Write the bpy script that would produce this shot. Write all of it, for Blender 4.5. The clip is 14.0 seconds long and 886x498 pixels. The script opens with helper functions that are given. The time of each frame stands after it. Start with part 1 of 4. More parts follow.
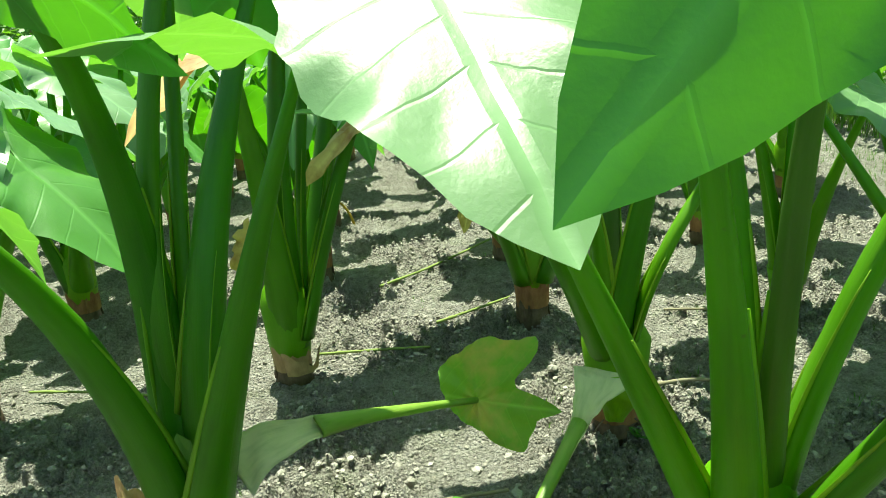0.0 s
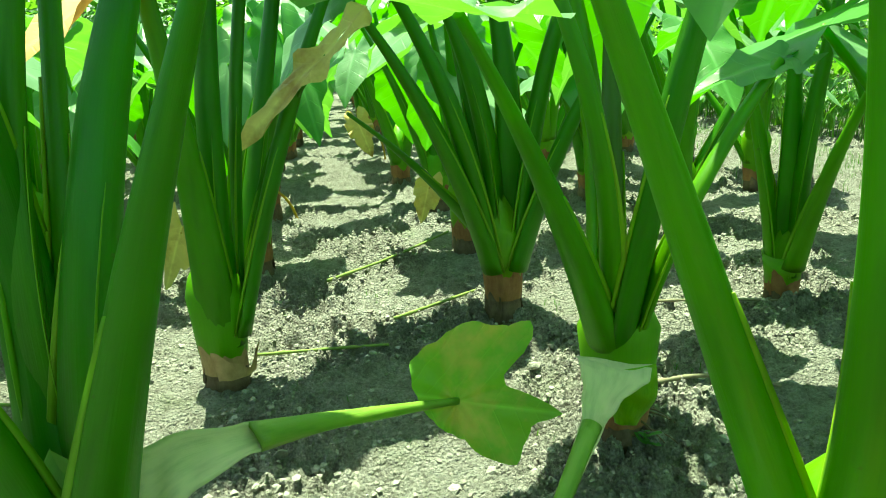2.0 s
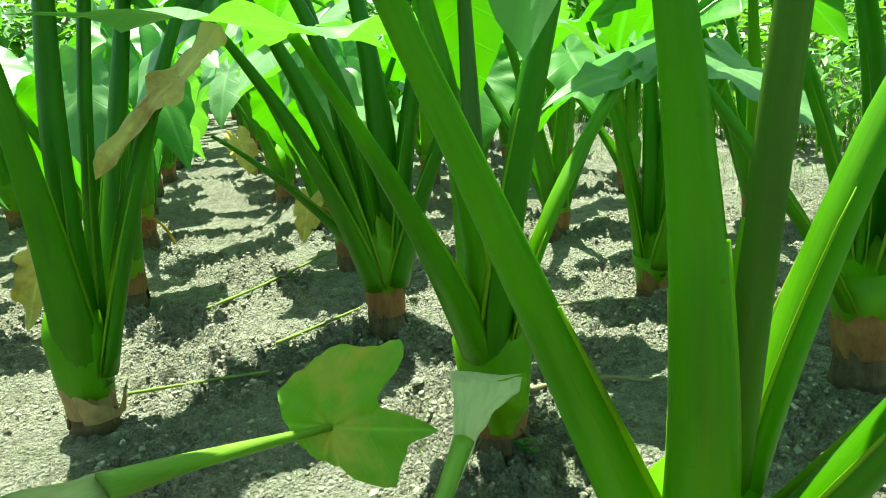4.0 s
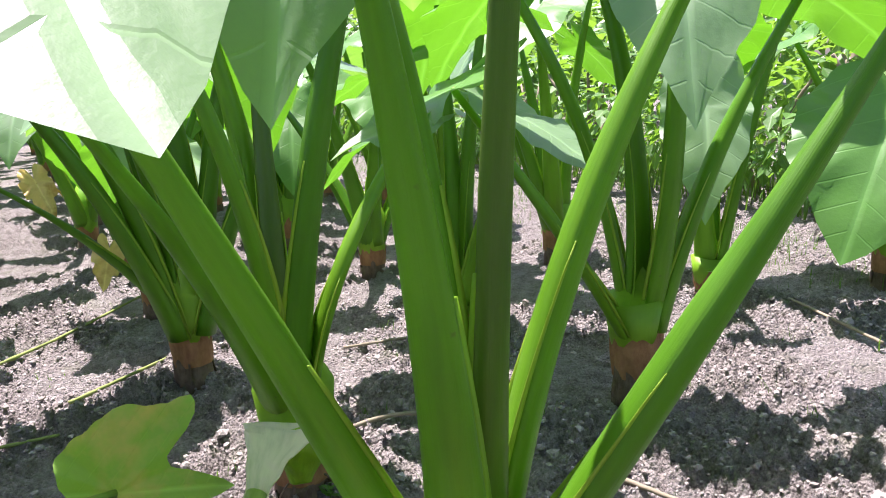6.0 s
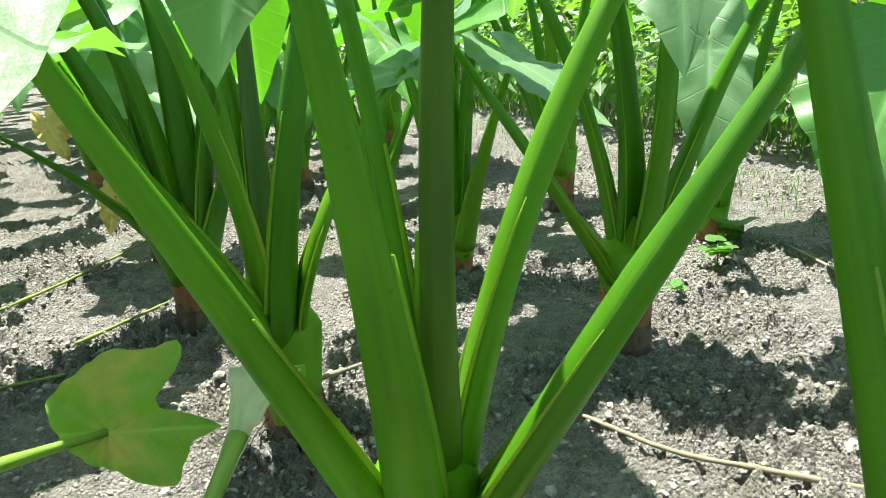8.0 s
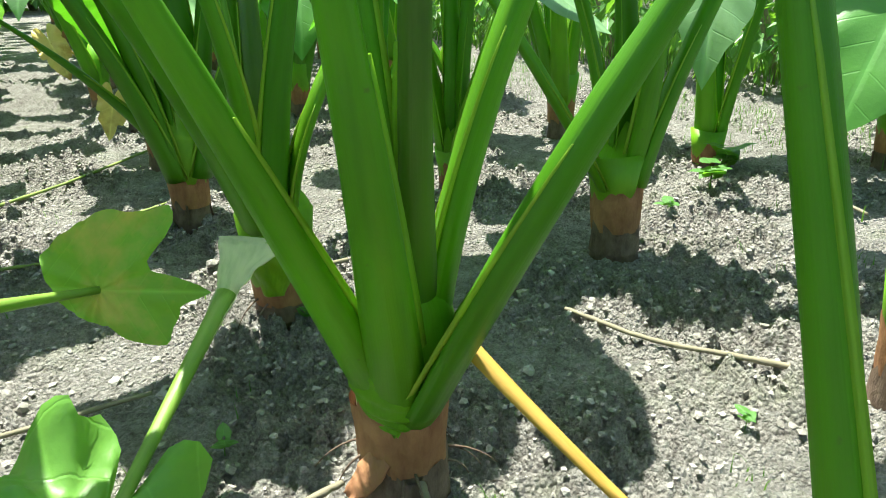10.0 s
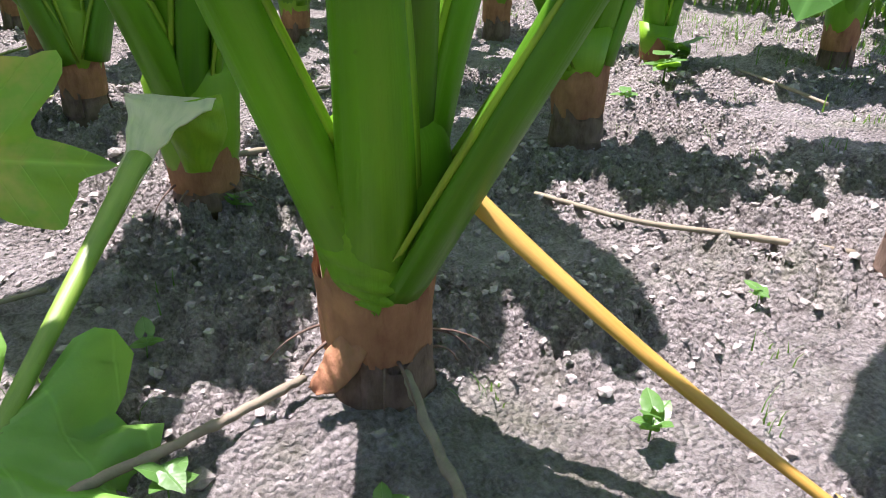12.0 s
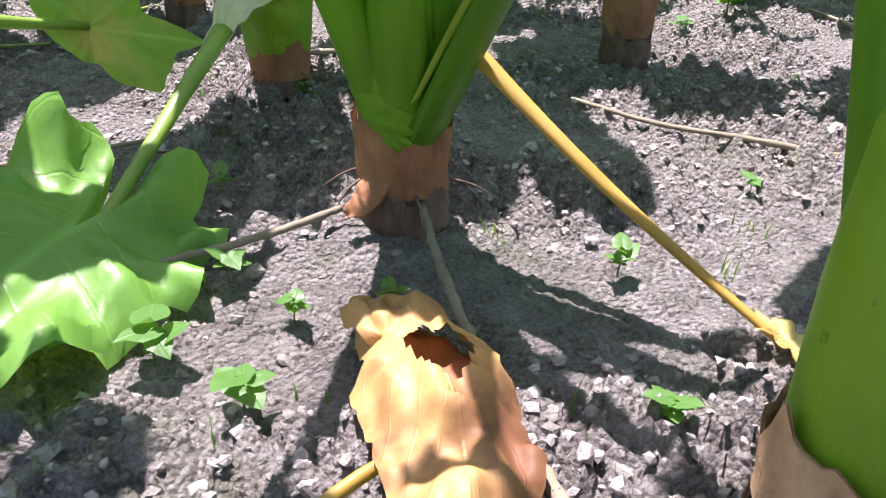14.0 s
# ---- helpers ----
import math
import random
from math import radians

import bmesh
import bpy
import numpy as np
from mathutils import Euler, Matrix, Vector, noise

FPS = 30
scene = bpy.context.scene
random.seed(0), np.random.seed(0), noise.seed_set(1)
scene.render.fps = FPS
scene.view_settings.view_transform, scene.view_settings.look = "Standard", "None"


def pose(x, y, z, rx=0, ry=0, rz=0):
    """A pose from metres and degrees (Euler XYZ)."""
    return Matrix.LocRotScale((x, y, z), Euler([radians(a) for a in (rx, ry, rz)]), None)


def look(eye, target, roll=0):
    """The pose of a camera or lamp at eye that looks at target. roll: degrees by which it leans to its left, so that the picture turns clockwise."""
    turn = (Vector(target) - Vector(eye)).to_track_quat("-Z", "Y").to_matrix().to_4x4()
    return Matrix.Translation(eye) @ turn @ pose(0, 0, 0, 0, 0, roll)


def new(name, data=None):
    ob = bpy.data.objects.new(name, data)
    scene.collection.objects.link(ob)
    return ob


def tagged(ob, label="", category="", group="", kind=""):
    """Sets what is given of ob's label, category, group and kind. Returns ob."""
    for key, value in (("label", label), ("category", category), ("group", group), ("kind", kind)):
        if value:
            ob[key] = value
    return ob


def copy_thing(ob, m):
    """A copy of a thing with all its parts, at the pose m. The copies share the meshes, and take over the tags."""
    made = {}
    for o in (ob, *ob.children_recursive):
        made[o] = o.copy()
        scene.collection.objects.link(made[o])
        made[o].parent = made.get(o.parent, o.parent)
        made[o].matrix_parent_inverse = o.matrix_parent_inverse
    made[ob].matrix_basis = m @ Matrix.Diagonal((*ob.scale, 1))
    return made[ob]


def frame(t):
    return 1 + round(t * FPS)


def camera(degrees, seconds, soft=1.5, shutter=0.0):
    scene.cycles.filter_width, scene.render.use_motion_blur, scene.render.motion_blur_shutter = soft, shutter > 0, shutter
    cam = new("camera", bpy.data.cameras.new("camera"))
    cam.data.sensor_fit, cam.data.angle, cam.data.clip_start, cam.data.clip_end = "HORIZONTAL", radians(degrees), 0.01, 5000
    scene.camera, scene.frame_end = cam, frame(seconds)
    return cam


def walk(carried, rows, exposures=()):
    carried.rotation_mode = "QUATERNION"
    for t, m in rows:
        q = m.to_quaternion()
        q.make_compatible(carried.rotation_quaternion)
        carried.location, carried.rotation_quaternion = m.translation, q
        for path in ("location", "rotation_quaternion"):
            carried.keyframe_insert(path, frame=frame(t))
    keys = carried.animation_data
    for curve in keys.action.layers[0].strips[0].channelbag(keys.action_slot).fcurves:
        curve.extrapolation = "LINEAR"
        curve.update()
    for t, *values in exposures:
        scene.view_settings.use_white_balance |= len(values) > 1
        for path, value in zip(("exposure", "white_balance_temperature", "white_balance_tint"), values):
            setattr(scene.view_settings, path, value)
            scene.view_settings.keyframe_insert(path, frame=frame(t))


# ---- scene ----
cam = camera(62.2, 14.0, soft=1.0)
PATH = [
    (0, (0.272, 0.139, 0.738), (0.019, 2.046, 0.189), -4.5),
    (0.5, (0.259, 0.163, 0.688), (0.081, 2.04, 0.02), -7.0),
    (1, (0.23, 0.308, 0.611), (0.104, 2.24, 0.11), -5.5),
    (1.5, (0.203, 0.356, 0.597), (0.101, 2.283, 0.07), -3.2),
    (2, (0.198, 0.351, 0.609), (0.105, 2.278, 0.085), -3.3),
    (2.2, (0.202, 0.359, 0.612), (0.169, 2.291, 0.097), -4.5),
    (4.3, (0.25, 0.362, 0.612), (0.501, 2.28, 0.106), -4.4),
    (4.5, (0.252, 0.353, 0.618), (0.568, 2.267, 0.133), -4.4),
    (5, (0.264, 0.342, 0.624), (0.715, 2.233, 0.158), -4.6),
    (5.5, (0.28, 0.347, 0.63), (0.852, 2.211, 0.183), -4.6),
    (6, (0.299, 0.329, 0.633), (0.924, 2.173, 0.178), -3.4),
    (6.5, (0.312, 0.33, 0.629), (0.92, 2.159, 0.095), -3.6),
    (7, (0.322, 0.31, 0.638), (0.861, 2.139, 0.033), -4.2),
    (7.2, (0.329, 0.312, 0.64), (0.869, 2.14, 0.035), -4.1),
    (9.3, (0.358, 0.265, 0.644), (0.887, 2.094, 0.03), -2.1),
    (9.5, (0.356, 0.257, 0.625), (0.837, 2.091, -0.012), -2.5),
    (10, (0.35, 0.25, 0.549), (0.878, 2.039, -0.173), -1.6),
    (10.2, (0.36, 0.246, 0.555), (0.855, 2.015, -0.237), -2.7),
    (10.5, (0.337, 0.25, 0.505), (0.875, 2.023, -0.248), -0.5),
    (11, (0.32, 0.331, 0.434), (1.032, 1.996, -0.414), -1.4),
    (11.5, (0.314, 0.38, 0.422), (1.083, 2.032, -0.401), 0.6),
    (12, (0.319, 0.382, 0.407), (1.052, 2.026, -0.466), 0.5),
    (12.5, (0.311, 0.373, 0.403), (0.983, 2.039, -0.476), -0.0),
    (13, (0.316, 0.316, 0.383), (0.943, 1.957, -0.573), -1.8),
    (13.5, (0.347, 0.222, 0.383), (0.954, 1.864, -0.584), 0.6),
    (14, (0.323, 0.203, 0.377), (0.831, 1.869, -0.606), 1.2),
]
EXPOSURES = [
    (0.0, 1.4, 7000, -17), (0.5, 1.55, 6800, -4), (0.9, 1.75, 7500, -34), (2.2, 1.75, 7500, -38), (4.8, 1.7, 7200, -20),
    (5.5, 1.65, 6500, 5), (6.3, 1.7, 6200, 44), (6.8, 1.7, 6200, 42), (7.2, 1.7, 6300, 28), (9.3, 1.75, 6500, -2), (10.5, 1.75, 6200, 12),
    (11.0, 1.7, 6100, 33), (14.0, 1.6, 6100, 35),
]
walk(cam, [(t, look(eye, target, roll)) for t, eye, target, roll in PATH], EXPOSURES)

# ---- light ----
SUN_ELEVATION, SUN_AZIMUTH = 72.0, -15.0   # degrees; azimuth from +y towards +x, where the sun stands
world = bpy.data.worlds.new("sky")
scene.world = world
world.use_nodes = True
wn = world.node_tree
sky = wn.nodes.new("ShaderNodeTexSky")
sky.sky_type = "NISHITA"
sky.sun_disc = False
sky.sun_elevation = radians(SUN_ELEVATION)
sky.sun_rotation = radians(SUN_AZIMUTH)
sky.dust_density = 2.0
wn.nodes["Background"].inputs["Strength"].default_value = 0.085
wn.links.new(sky.outputs[0], wn.nodes["Background"].inputs["Color"])
sun = new("sun", bpy.data.lights.new("sun", "SUN"))
sun.data.energy, sun.data.angle, sun.data.color = 5.0, radians(0.55), (1.0, 0.96, 0.88)
se, sa = radians(SUN_ELEVATION), radians(SUN_AZIMUTH)
sun.matrix_world = look((0, 0, 0), (-math.sin(sa) * math.cos(se), -math.cos(sa) * math.cos(se), -math.sin(se)))


# ---- materials ----
class Nodes:
    """A short way to write a node material."""

    def __init__(self, name):
        self.mat = bpy.data.materials.new(name)
        self.mat.use_nodes = True
        self.tree = self.mat.node_tree
        self.bsdf = self.tree.nodes["Principled BSDF"]
        self.out = self.tree.nodes["Material Output"]

    def add(self, kind, **inputs):
        node = self.tree.nodes.new("ShaderNode" + kind)
        for key, value in inputs.items():
            self.put(node, key.replace("_", " "), value)
        return node

    def put(self, node, key, value):
        socket = node.inputs[int(key[1:])] if key[0] == "i" and key[1:].isdigit() else node.inputs[key]
        if isinstance(value, bpy.types.NodeSocket):
            self.tree.links.new(value, socket)
        else:
            socket.default_value = value

    def coords(self, which="Object"):
        return self.add("TexCoord").outputs[which]

    def noise(self, scale, detail=4.0, rough=0.55, vector=None):
        node = self.add("TexNoise", Scale=scale, Detail=detail, Roughness=rough)
        self.tree.links.new(vector or self.coords(), node.inputs["Vector"])
        return node.outputs["Fac"]

    def stretched(self, scale, which="Object"):
        return self.add("Mapping", Vector=self.coords(which), Scale=scale).outputs[0]

    def ramp(self, fac, *stops):
        node = self.add("ValToRGB", Fac=fac)
        while len(node.color_ramp.elements) < len(stops):
            node.color_ramp.elements.new(0.5)
        for element, (place, colour) in zip(node.color_ramp.elements, stops):
            element.position, element.color = place, (*colour, 1)
        return node.outputs["Color"]

    def mix(self, fac, a, b, blend="MIX"):
        node = self.add("MixRGB", Fac=fac)
        node.blend_type = blend
        for key, value in (("Color1", a), ("Color2", b)):
            self.put(node, key, value if isinstance(value, bpy.types.NodeSocket) else (*value, 1))
        return node.outputs[0]

    def math(self, op, a, b=0.0, clamp=False):
        node = self.add("Math", i0=a, i1=b)
        node.operation, node.use_clamp = op, clamp
        return node.outputs[0]

    def bump(self, height, strength=0.3, distance=0.01):
        node = self.add("Bump", Height=height, Strength=strength, Distance=distance)
        self.put(self.bsdf, "Normal", node.outputs[0])
        return node.outputs[0]

    def surface(self, colour, rough=0.5, specular=0.5):
        self.put(self.bsdf, "Base Color", colour if isinstance(colour, bpy.types.NodeSocket) else (*colour, 1))
        self.put(self.bsdf, "Roughness", rough)
        self.put(self.bsdf, "Specular IOR Level", specular)
        return self

    def translucent(self, share, colour, normal=None):
        glow = self.add("BsdfTranslucent", Color=colour if isinstance(colour, bpy.types.NodeSocket) else (*colour, 1))
        if normal:
            self.put(glow, "Normal", normal)
        both = self.add("MixShader", Fac=share)
        self.tree.links.new(self.bsdf.outputs[0], both.inputs[1])
        self.tree.links.new(glow.outputs[0], both.inputs[2])
        self.tree.links.new(both.outputs[0], self.out.inputs["Surface"])
        return self


def soil_material():
    n = Nodes("dry grey soil")
    large = n.noise(2.2, 3)
    mid = n.noise(26, 6, 0.7)
    fine = n.noise(170, 5, 0.75)
    damp = n.ramp(large, (0.35, (0.25, 0.228, 0.20)), (0.62, (0.43, 0.402, 0.365)))
    crumbs_ = n.ramp(mid, (0.37, (0.085, 0.073, 0.06)), (0.49, (0.34, 0.315, 0.285)), (0.64, (0.60, 0.57, 0.53)))
    colour = n.mix(0.6, damp, crumbs_)
    colour = n.mix(0.4, colour, n.ramp(fine, (0.37, (0.09, 0.078, 0.064)), (0.62, (0.54, 0.51, 0.47))))
    algae = n.ramp(n.noise(5.5, 4, 0.6), (0.54, (0, 0, 0)), (0.70, (1, 1, 1)))
    colour = n.mix(n.math("MULTIPLY", algae, 0.3), colour, (0.19, 0.24, 0.10))
    lumps = n.add("TexVoronoi", Vector=n.coords(), Scale=150.0).outputs["Distance"]
    relief = n.math("SUBTRACT", n.math("ADD", n.math("MULTIPLY", mid, 1.0), n.math("MULTIPLY", fine, 0.7)), n.math("MULTIPLY", lumps, 0.7))
    n.bump(relief, 1.0, 0.028)
    return n.surface(colour, 0.95, 0.15).mat


def clod_material():
    n = Nodes("soil clods")
    island = n.add("NewGeometry").outputs["Random Per Island"]
    colour = n.ramp(island, (0.0, (0.20, 0.18, 0.155)), (0.5, (0.35, 0.325, 0.295)), (1.0, (0.50, 0.47, 0.43)))
    fine = n.noise(190, 4, 0.7)
    colour = n.mix(0.4, colour, n.ramp(fine, (0.3, (0.12, 0.105, 0.085)), (0.7, (0.44, 0.415, 0.37))))
    n.bump(fine, 0.7, 0.006)
    return n.surface(colour, 0.95, 0.15).mat


def petiole_material(name, deep, pale, purple=0.0):
    """Smooth, waxy stalk: fine lengthwise streaks, paler towards its base along u of the UV map."""
    n = Nodes(name)
    uv = n.add("UVMap").outputs[0]
    streak = n.noise(1.0, 4, 0.6, n.add("Mapping", Vector=uv, Scale=(2.5, 46, 1)).outputs[0])
    blotch = n.noise(14, 3, 0.5)
    low = n.add("SeparateXYZ", Vector=uv).outputs[0]
    colour = n.mix(n.ramp(low, (0.0, (0.75, 0.75, 0.75)), (0.42, (0, 0, 0))), deep, pale)
    colour = n.mix(n.math("MULTIPLY", streak, 0.75), colour, tuple(c * 0.6 for c in deep))
    colour = n.mix(n.math("MULTIPLY", blotch, 0.35), colour, pale)
    if purple:
        colour = n.mix(n.ramp(low, (0.06, (0, 0, 0)), (0.2, (purple, purple, purple))), colour, (0.11, 0.085, 0.04))
    which = n.add("ObjectInfo").outputs["Random"]
    colour = n.mix(n.math("MULTIPLY", which, 0.45), colour, tuple(c * k for c, k in zip(pale, (1.15, 0.85, 0.8))))
    soft_ = n.noise(1.0, 3, 0.5, n.add("Mapping", Vector=uv, Scale=(5, 7, 1)).outputs[0])
    colour = n.mix(n.ramp(soft_, (0.45, (0, 0, 0)), (0.75, (0.5, 0.5, 0.5))), colour, tuple(c * 0.55 for c in deep))
    scars = n.ramp(n.noise(55, 3, 0.6), (0.70, (0, 0, 0)), (0.76, (0.5, 0.5, 0.5)))
    colour = n.mix(scars, colour, (0.10, 0.075, 0.03))
    bump = n.bump(streak, 0.2, 0.003)
    n.surface(colour, n.ramp(blotch, (0.3, (0.34, 0.34, 0.34)), (0.7, (0.5, 0.5, 0.5))), 0.45)
    return n.translucent(0.28, n.mix(0.5, colour, (0.30, 0.56, 0.012)), bump).mat


def blade_material(name, face, through_colour, share=0.45, spots=0.0, spot_colour=(0.30, 0.16, 0.03), rough=0.42):
    """A leaf blade: pale waxy face, saturated light coming through, veins from the midrib outwards."""
    n = Nodes(name)
    uv = n.add("SeparateXYZ", Vector=n.add("UVMap").outputs[0])
    along = n.math("SUBTRACT", n.math("MULTIPLY", uv.outputs[0], 2.0), 1.0)
    across = n.math("ABSOLUTE", n.math("SUBTRACT", n.math("MULTIPLY", uv.outputs[1], 2.0), 1.0))
    side = n.math("FRACT", n.math("MULTIPLY", n.math("SUBTRACT", along, n.math("MULTIPLY", across, 0.62)), 4.6))
    side = n.math("ABSOLUTE", n.math("SUBTRACT", side, 0.5))
    ribs = n.ramp(side, (0.0, (1, 1, 1)), (0.045, (0, 0, 0)))
    middle = n.ramp(across, (0.0, (1, 1, 1)), (0.035, (0, 0, 0)))
    veins = n.math("MAXIMUM", n.math("MULTIPLY", ribs, 0.4), middle)
    blotch = n.noise(9, 4, 0.6)
    grain = n.noise(90, 4, 0.6)
    face_colour = n.mix(n.math("MULTIPLY", blotch, 0.5), face, tuple(c * 0.62 for c in face))
    face_colour = n.mix(n.math("MULTIPLY", veins, 0.45), face_colour, tuple(min(1, c * 1.5 + 0.05) for c in face))
    lit = n.mix(n.math("MULTIPLY", grain, 0.45), through_colour, tuple(c * 0.55 for c in through_colour))
    lit = n.mix(n.math("MULTIPLY", veins, 0.5), lit, tuple(min(1, c * 1.35 + 0.03) for c in through_colour))
    if spots:
        worn = n.ramp(n.noise(6, 5, 0.62), (0.5 - 0.12 * spots, (0, 0, 0)), (0.62, (1, 1, 1)))
        face_colour = n.mix(worn, face_colour, spot_colour)
        lit = n.mix(worn, lit, tuple(c * 0.8 for c in spot_colour))
    bump = n.bump(n.math("ADD", n.math("MULTIPLY", veins, 0.9), n.math("MULTIPLY", grain, 0.35)), 0.35, 0.004)
    n.surface(face_colour, n.ramp(blotch, (0.3, (rough - 0.08,) * 3), (0.7, (rough + 0.1,) * 3)), 0.55)
    return n.translucent(share, lit, bump).mat


def husk_material(name, dark, bright, scale=30.0):
    n = Nodes(name)
    fibres = n.noise(scale, 5, 0.7, n.stretched((2.0, 2.0, 0.8)))
    patch = n.noise(18, 4, 0.6)
    colour = n.mix(patch, n.ramp(fibres, (0.32, dark), (0.62, bright)), n.ramp(patch, (0.4, dark), (0.65, bright)))
    bump = n.bump(n.math("ADD", fibres, patch), 0.7, 0.005)
    n.surface(colour, 0.75, 0.25)
    return n.translucent(0.12, bright, bump).mat


def twig_material(name, dark, bright):
    n = Nodes(name)
    grain = n.noise(40, 5, 0.7, n.stretched((1, 1, 1)))
    large = n.noise(9, 3)
    colour = n.mix(large, n.ramp(grain, (0.3, dark), (0.65, bright)), bright)
    n.bump(grain, 0.5, 0.003)
    return n.surface(colour, 0.8, 0.25).mat


SOIL = soil_material()
CLOD = clod_material()
STALK = petiole_material("green stalk", (0.072, 0.270, 0.005), (0.19, 0.48, 0.014))
STALK_DARK = petiole_material("dark green stalk", (0.050, 0.200, 0.005), (0.125, 0.38, 0.010))
STALK_PURPLE = petiole_material("purplish stalk", (0.045, 0.15, 0.012), (0.10, 0.30, 0.025), 0.5)
STALK_YELLOW = petiole_material("yellowing stalk", (0.50, 0.32, 0.045), (0.64, 0.46, 0.12))
STALK_PALE = petiole_material("pale wilted stalk", (0.13, 0.34, 0.03), (0.34, 0.53, 0.11))
# Thin pale sheath; the white of sunshine on it is put into the colour.
SUNLIT_COLLAR = petiole_material("pale collar", (0.62, 0.72, 0.40), (0.80, 0.84, 0.62))
SHEATH = petiole_material("sheath", (0.15, 0.43, 0.010), (0.30, 0.58, 0.03))
WING = petiole_material("sheath edge", (0.22, 0.47, 0.02), (0.40, 0.64, 0.06))
BLADE = blade_material("leaf blade", (0.11, 0.30, 0.055), (0.12, 0.40, 0.008), 0.40)
# Lighter copy of the blade: waxy bloom plus sun sheen painted into the face.
BLADE_SHEEN = blade_material("waxy leaf blade paled by sun sheen", (0.20, 0.35, 0.165), (0.22, 0.52, 0.04), 0.36, rough=0.38)
BLADE_FRESH = blade_material("fresh fallen leaf blade", (0.20, 0.44, 0.075), (0.32, 0.70, 0.03), 0.42)
BLADE_FALLEN = blade_material("fallen leaf blade", (0.22, 0.44, 0.07), (0.36, 0.68, 0.04), 0.42, 0.03, (0.58, 0.54, 0.12))
BLADE_YELLOW = blade_material("yellow leaf blade", (0.72, 0.58, 0.20), (0.84, 0.68, 0.20), 0.35, 0.12, (0.42, 0.24, 0.05))
BLADE_DRY = blade_material("dry brown leaf blade", (0.62, 0.37, 0.13), (0.62, 0.32, 0.06), 0.22, 0.40, (0.20, 0.085, 0.035), 0.6)
HUSK = husk_material("orange husk", (0.20, 0.085, 0.045), (0.48, 0.25, 0.12), 18)
HUSK_PALE = husk_material("papery husk", (0.34, 0.21, 0.11), (0.66, 0.46, 0.27))
CORM = husk_material("brown fibrous corm", (0.075, 0.048, 0.034), (0.27, 0.19, 0.14), 42)
TWIG = twig_material("dry runner", (0.10, 0.085, 0.06), (0.27, 0.235, 0.16))
RUNNER = twig_material("green runner", (0.09, 0.13, 0.03), (0.25, 0.31, 0.09))
GRASS = blade_material("grass", (0.09, 0.19, 0.035), (0.20, 0.42, 0.03), 0.35)
WEED = blade_material("weed", (0.10, 0.24, 0.05), (0.24, 0.50, 0.03), 0.4)


# ---- building helpers ----
def part(name, bm, material, parent, label=""):
    """Links a bmesh as one mesh object under a thing or a part."""
    mesh = bpy.data.meshes.new(name)
    bm.to_mesh(mesh)
    bm.free()
    for poly in mesh.polygons:
        poly.use_smooth = True
    mesh.materials.append(material)
    ob = new(name, mesh)
    ob.parent = parent
    return tagged(ob, label)


def thing(name, label, category, group="", at=(0, 0, 0)):
    ob = new(name)
    ob.empty_display_size = 0.05
    ob.location = at
    return tagged(ob, label, category, group)


def bent(a, m, b):
    """A quadratic curve from a through m to b, as a function of 0..1."""
    a, m, b = Vector(a), Vector(m), Vector(b)
    s = (m - a).length / max(1e-6, (m - a).length + (b - m).length)
    c = (m - a * (1 - s) ** 2 - b * s ** 2) / (2 * s * (1 - s))
    return (lambda u: a * (1 - u) ** 2 + c * 2 * u * (1 - u) + b * u * u), (lambda u: ((c - a) * (1 - u) + (b - c) * u).normalized())


def grid_faces(bm, rows, uvs, closed, cap=True):
    layer = bm.loops.layers.uv.new("UVMap")
    count = len(rows[0])
    for i in range(len(rows) - 1):
        for j in range(count if closed else count - 1):
            k = (j + 1) % count
            face = bm.faces.new((rows[i][j], rows[i][k], rows[i + 1][k], rows[i + 1][j]))
            wrap = uvs[i][j][1] + 1.0 / count
            spots = (uvs[i][j], (uvs[i][k][0], wrap) if closed and k == 0 else uvs[i][k], (uvs[i + 1][k][0], wrap) if closed and k == 0 else uvs[i + 1][k], uvs[i + 1][j])
            for loop, spot in zip(face.loops, spots):
                loop[layer].uv = spot
    if closed and cap:
        bm.faces.new(list(reversed(rows[0])))
        bm.faces.new(rows[-1])


def width_at(u, w0, w1, taper=1.6):
    return w1 + (w0 - w1) * (1 - u) ** taper


def stalk_bmesh(a, m, b, w0, w1, axis, groove=0.8, steps=16, sides=14, wobble=0.0, taper=1.6):
    """A petiole: round above, crescent-shaped below, its hollow side towards the plant's axis."""
    at, way = bent(a, m, b)
    bm = bmesh.new()
    rows, uvs = [], []
    lean = Vector((a[0] - axis[0], a[1] - axis[1], 0)) + 0.3 * Vector((b[0] - a[0], b[1] - a[1], 0))
    if lean.length < 1e-3:
        lean = Vector((0.0, -1.0, 0))
    for i in range(steps + 1):
        u = i / steps
        t = way(u)
        side = t.cross(lean).normalized()
        out = side.cross(t).normalized()
        if out.dot(lean) < 0:
            out = -out
        w = width_at(u, w0, w1, taper)
        g = groove * max(0.0, 1 - u / 0.55)
        ring, spots = [], []
        centre = at(u)
        for j in range(sides):
            th = 2 * math.pi * j / sides
            x, y = math.cos(th) * w * 0.5, math.sin(th) * w * 0.43
            if y < 0:
                y *= 1 - 1.45 * g
            ridge = 1 + wobble * math.sin(3 * th + 9 * u)
            ring.append(bm.verts.new(centre + side * x * ridge + out * y * ridge))
            spots.append((u, j / sides))
        rows.append(ring)
        uvs.append(spots)
    grid_faces(bm, rows, uvs, True)
    return bm


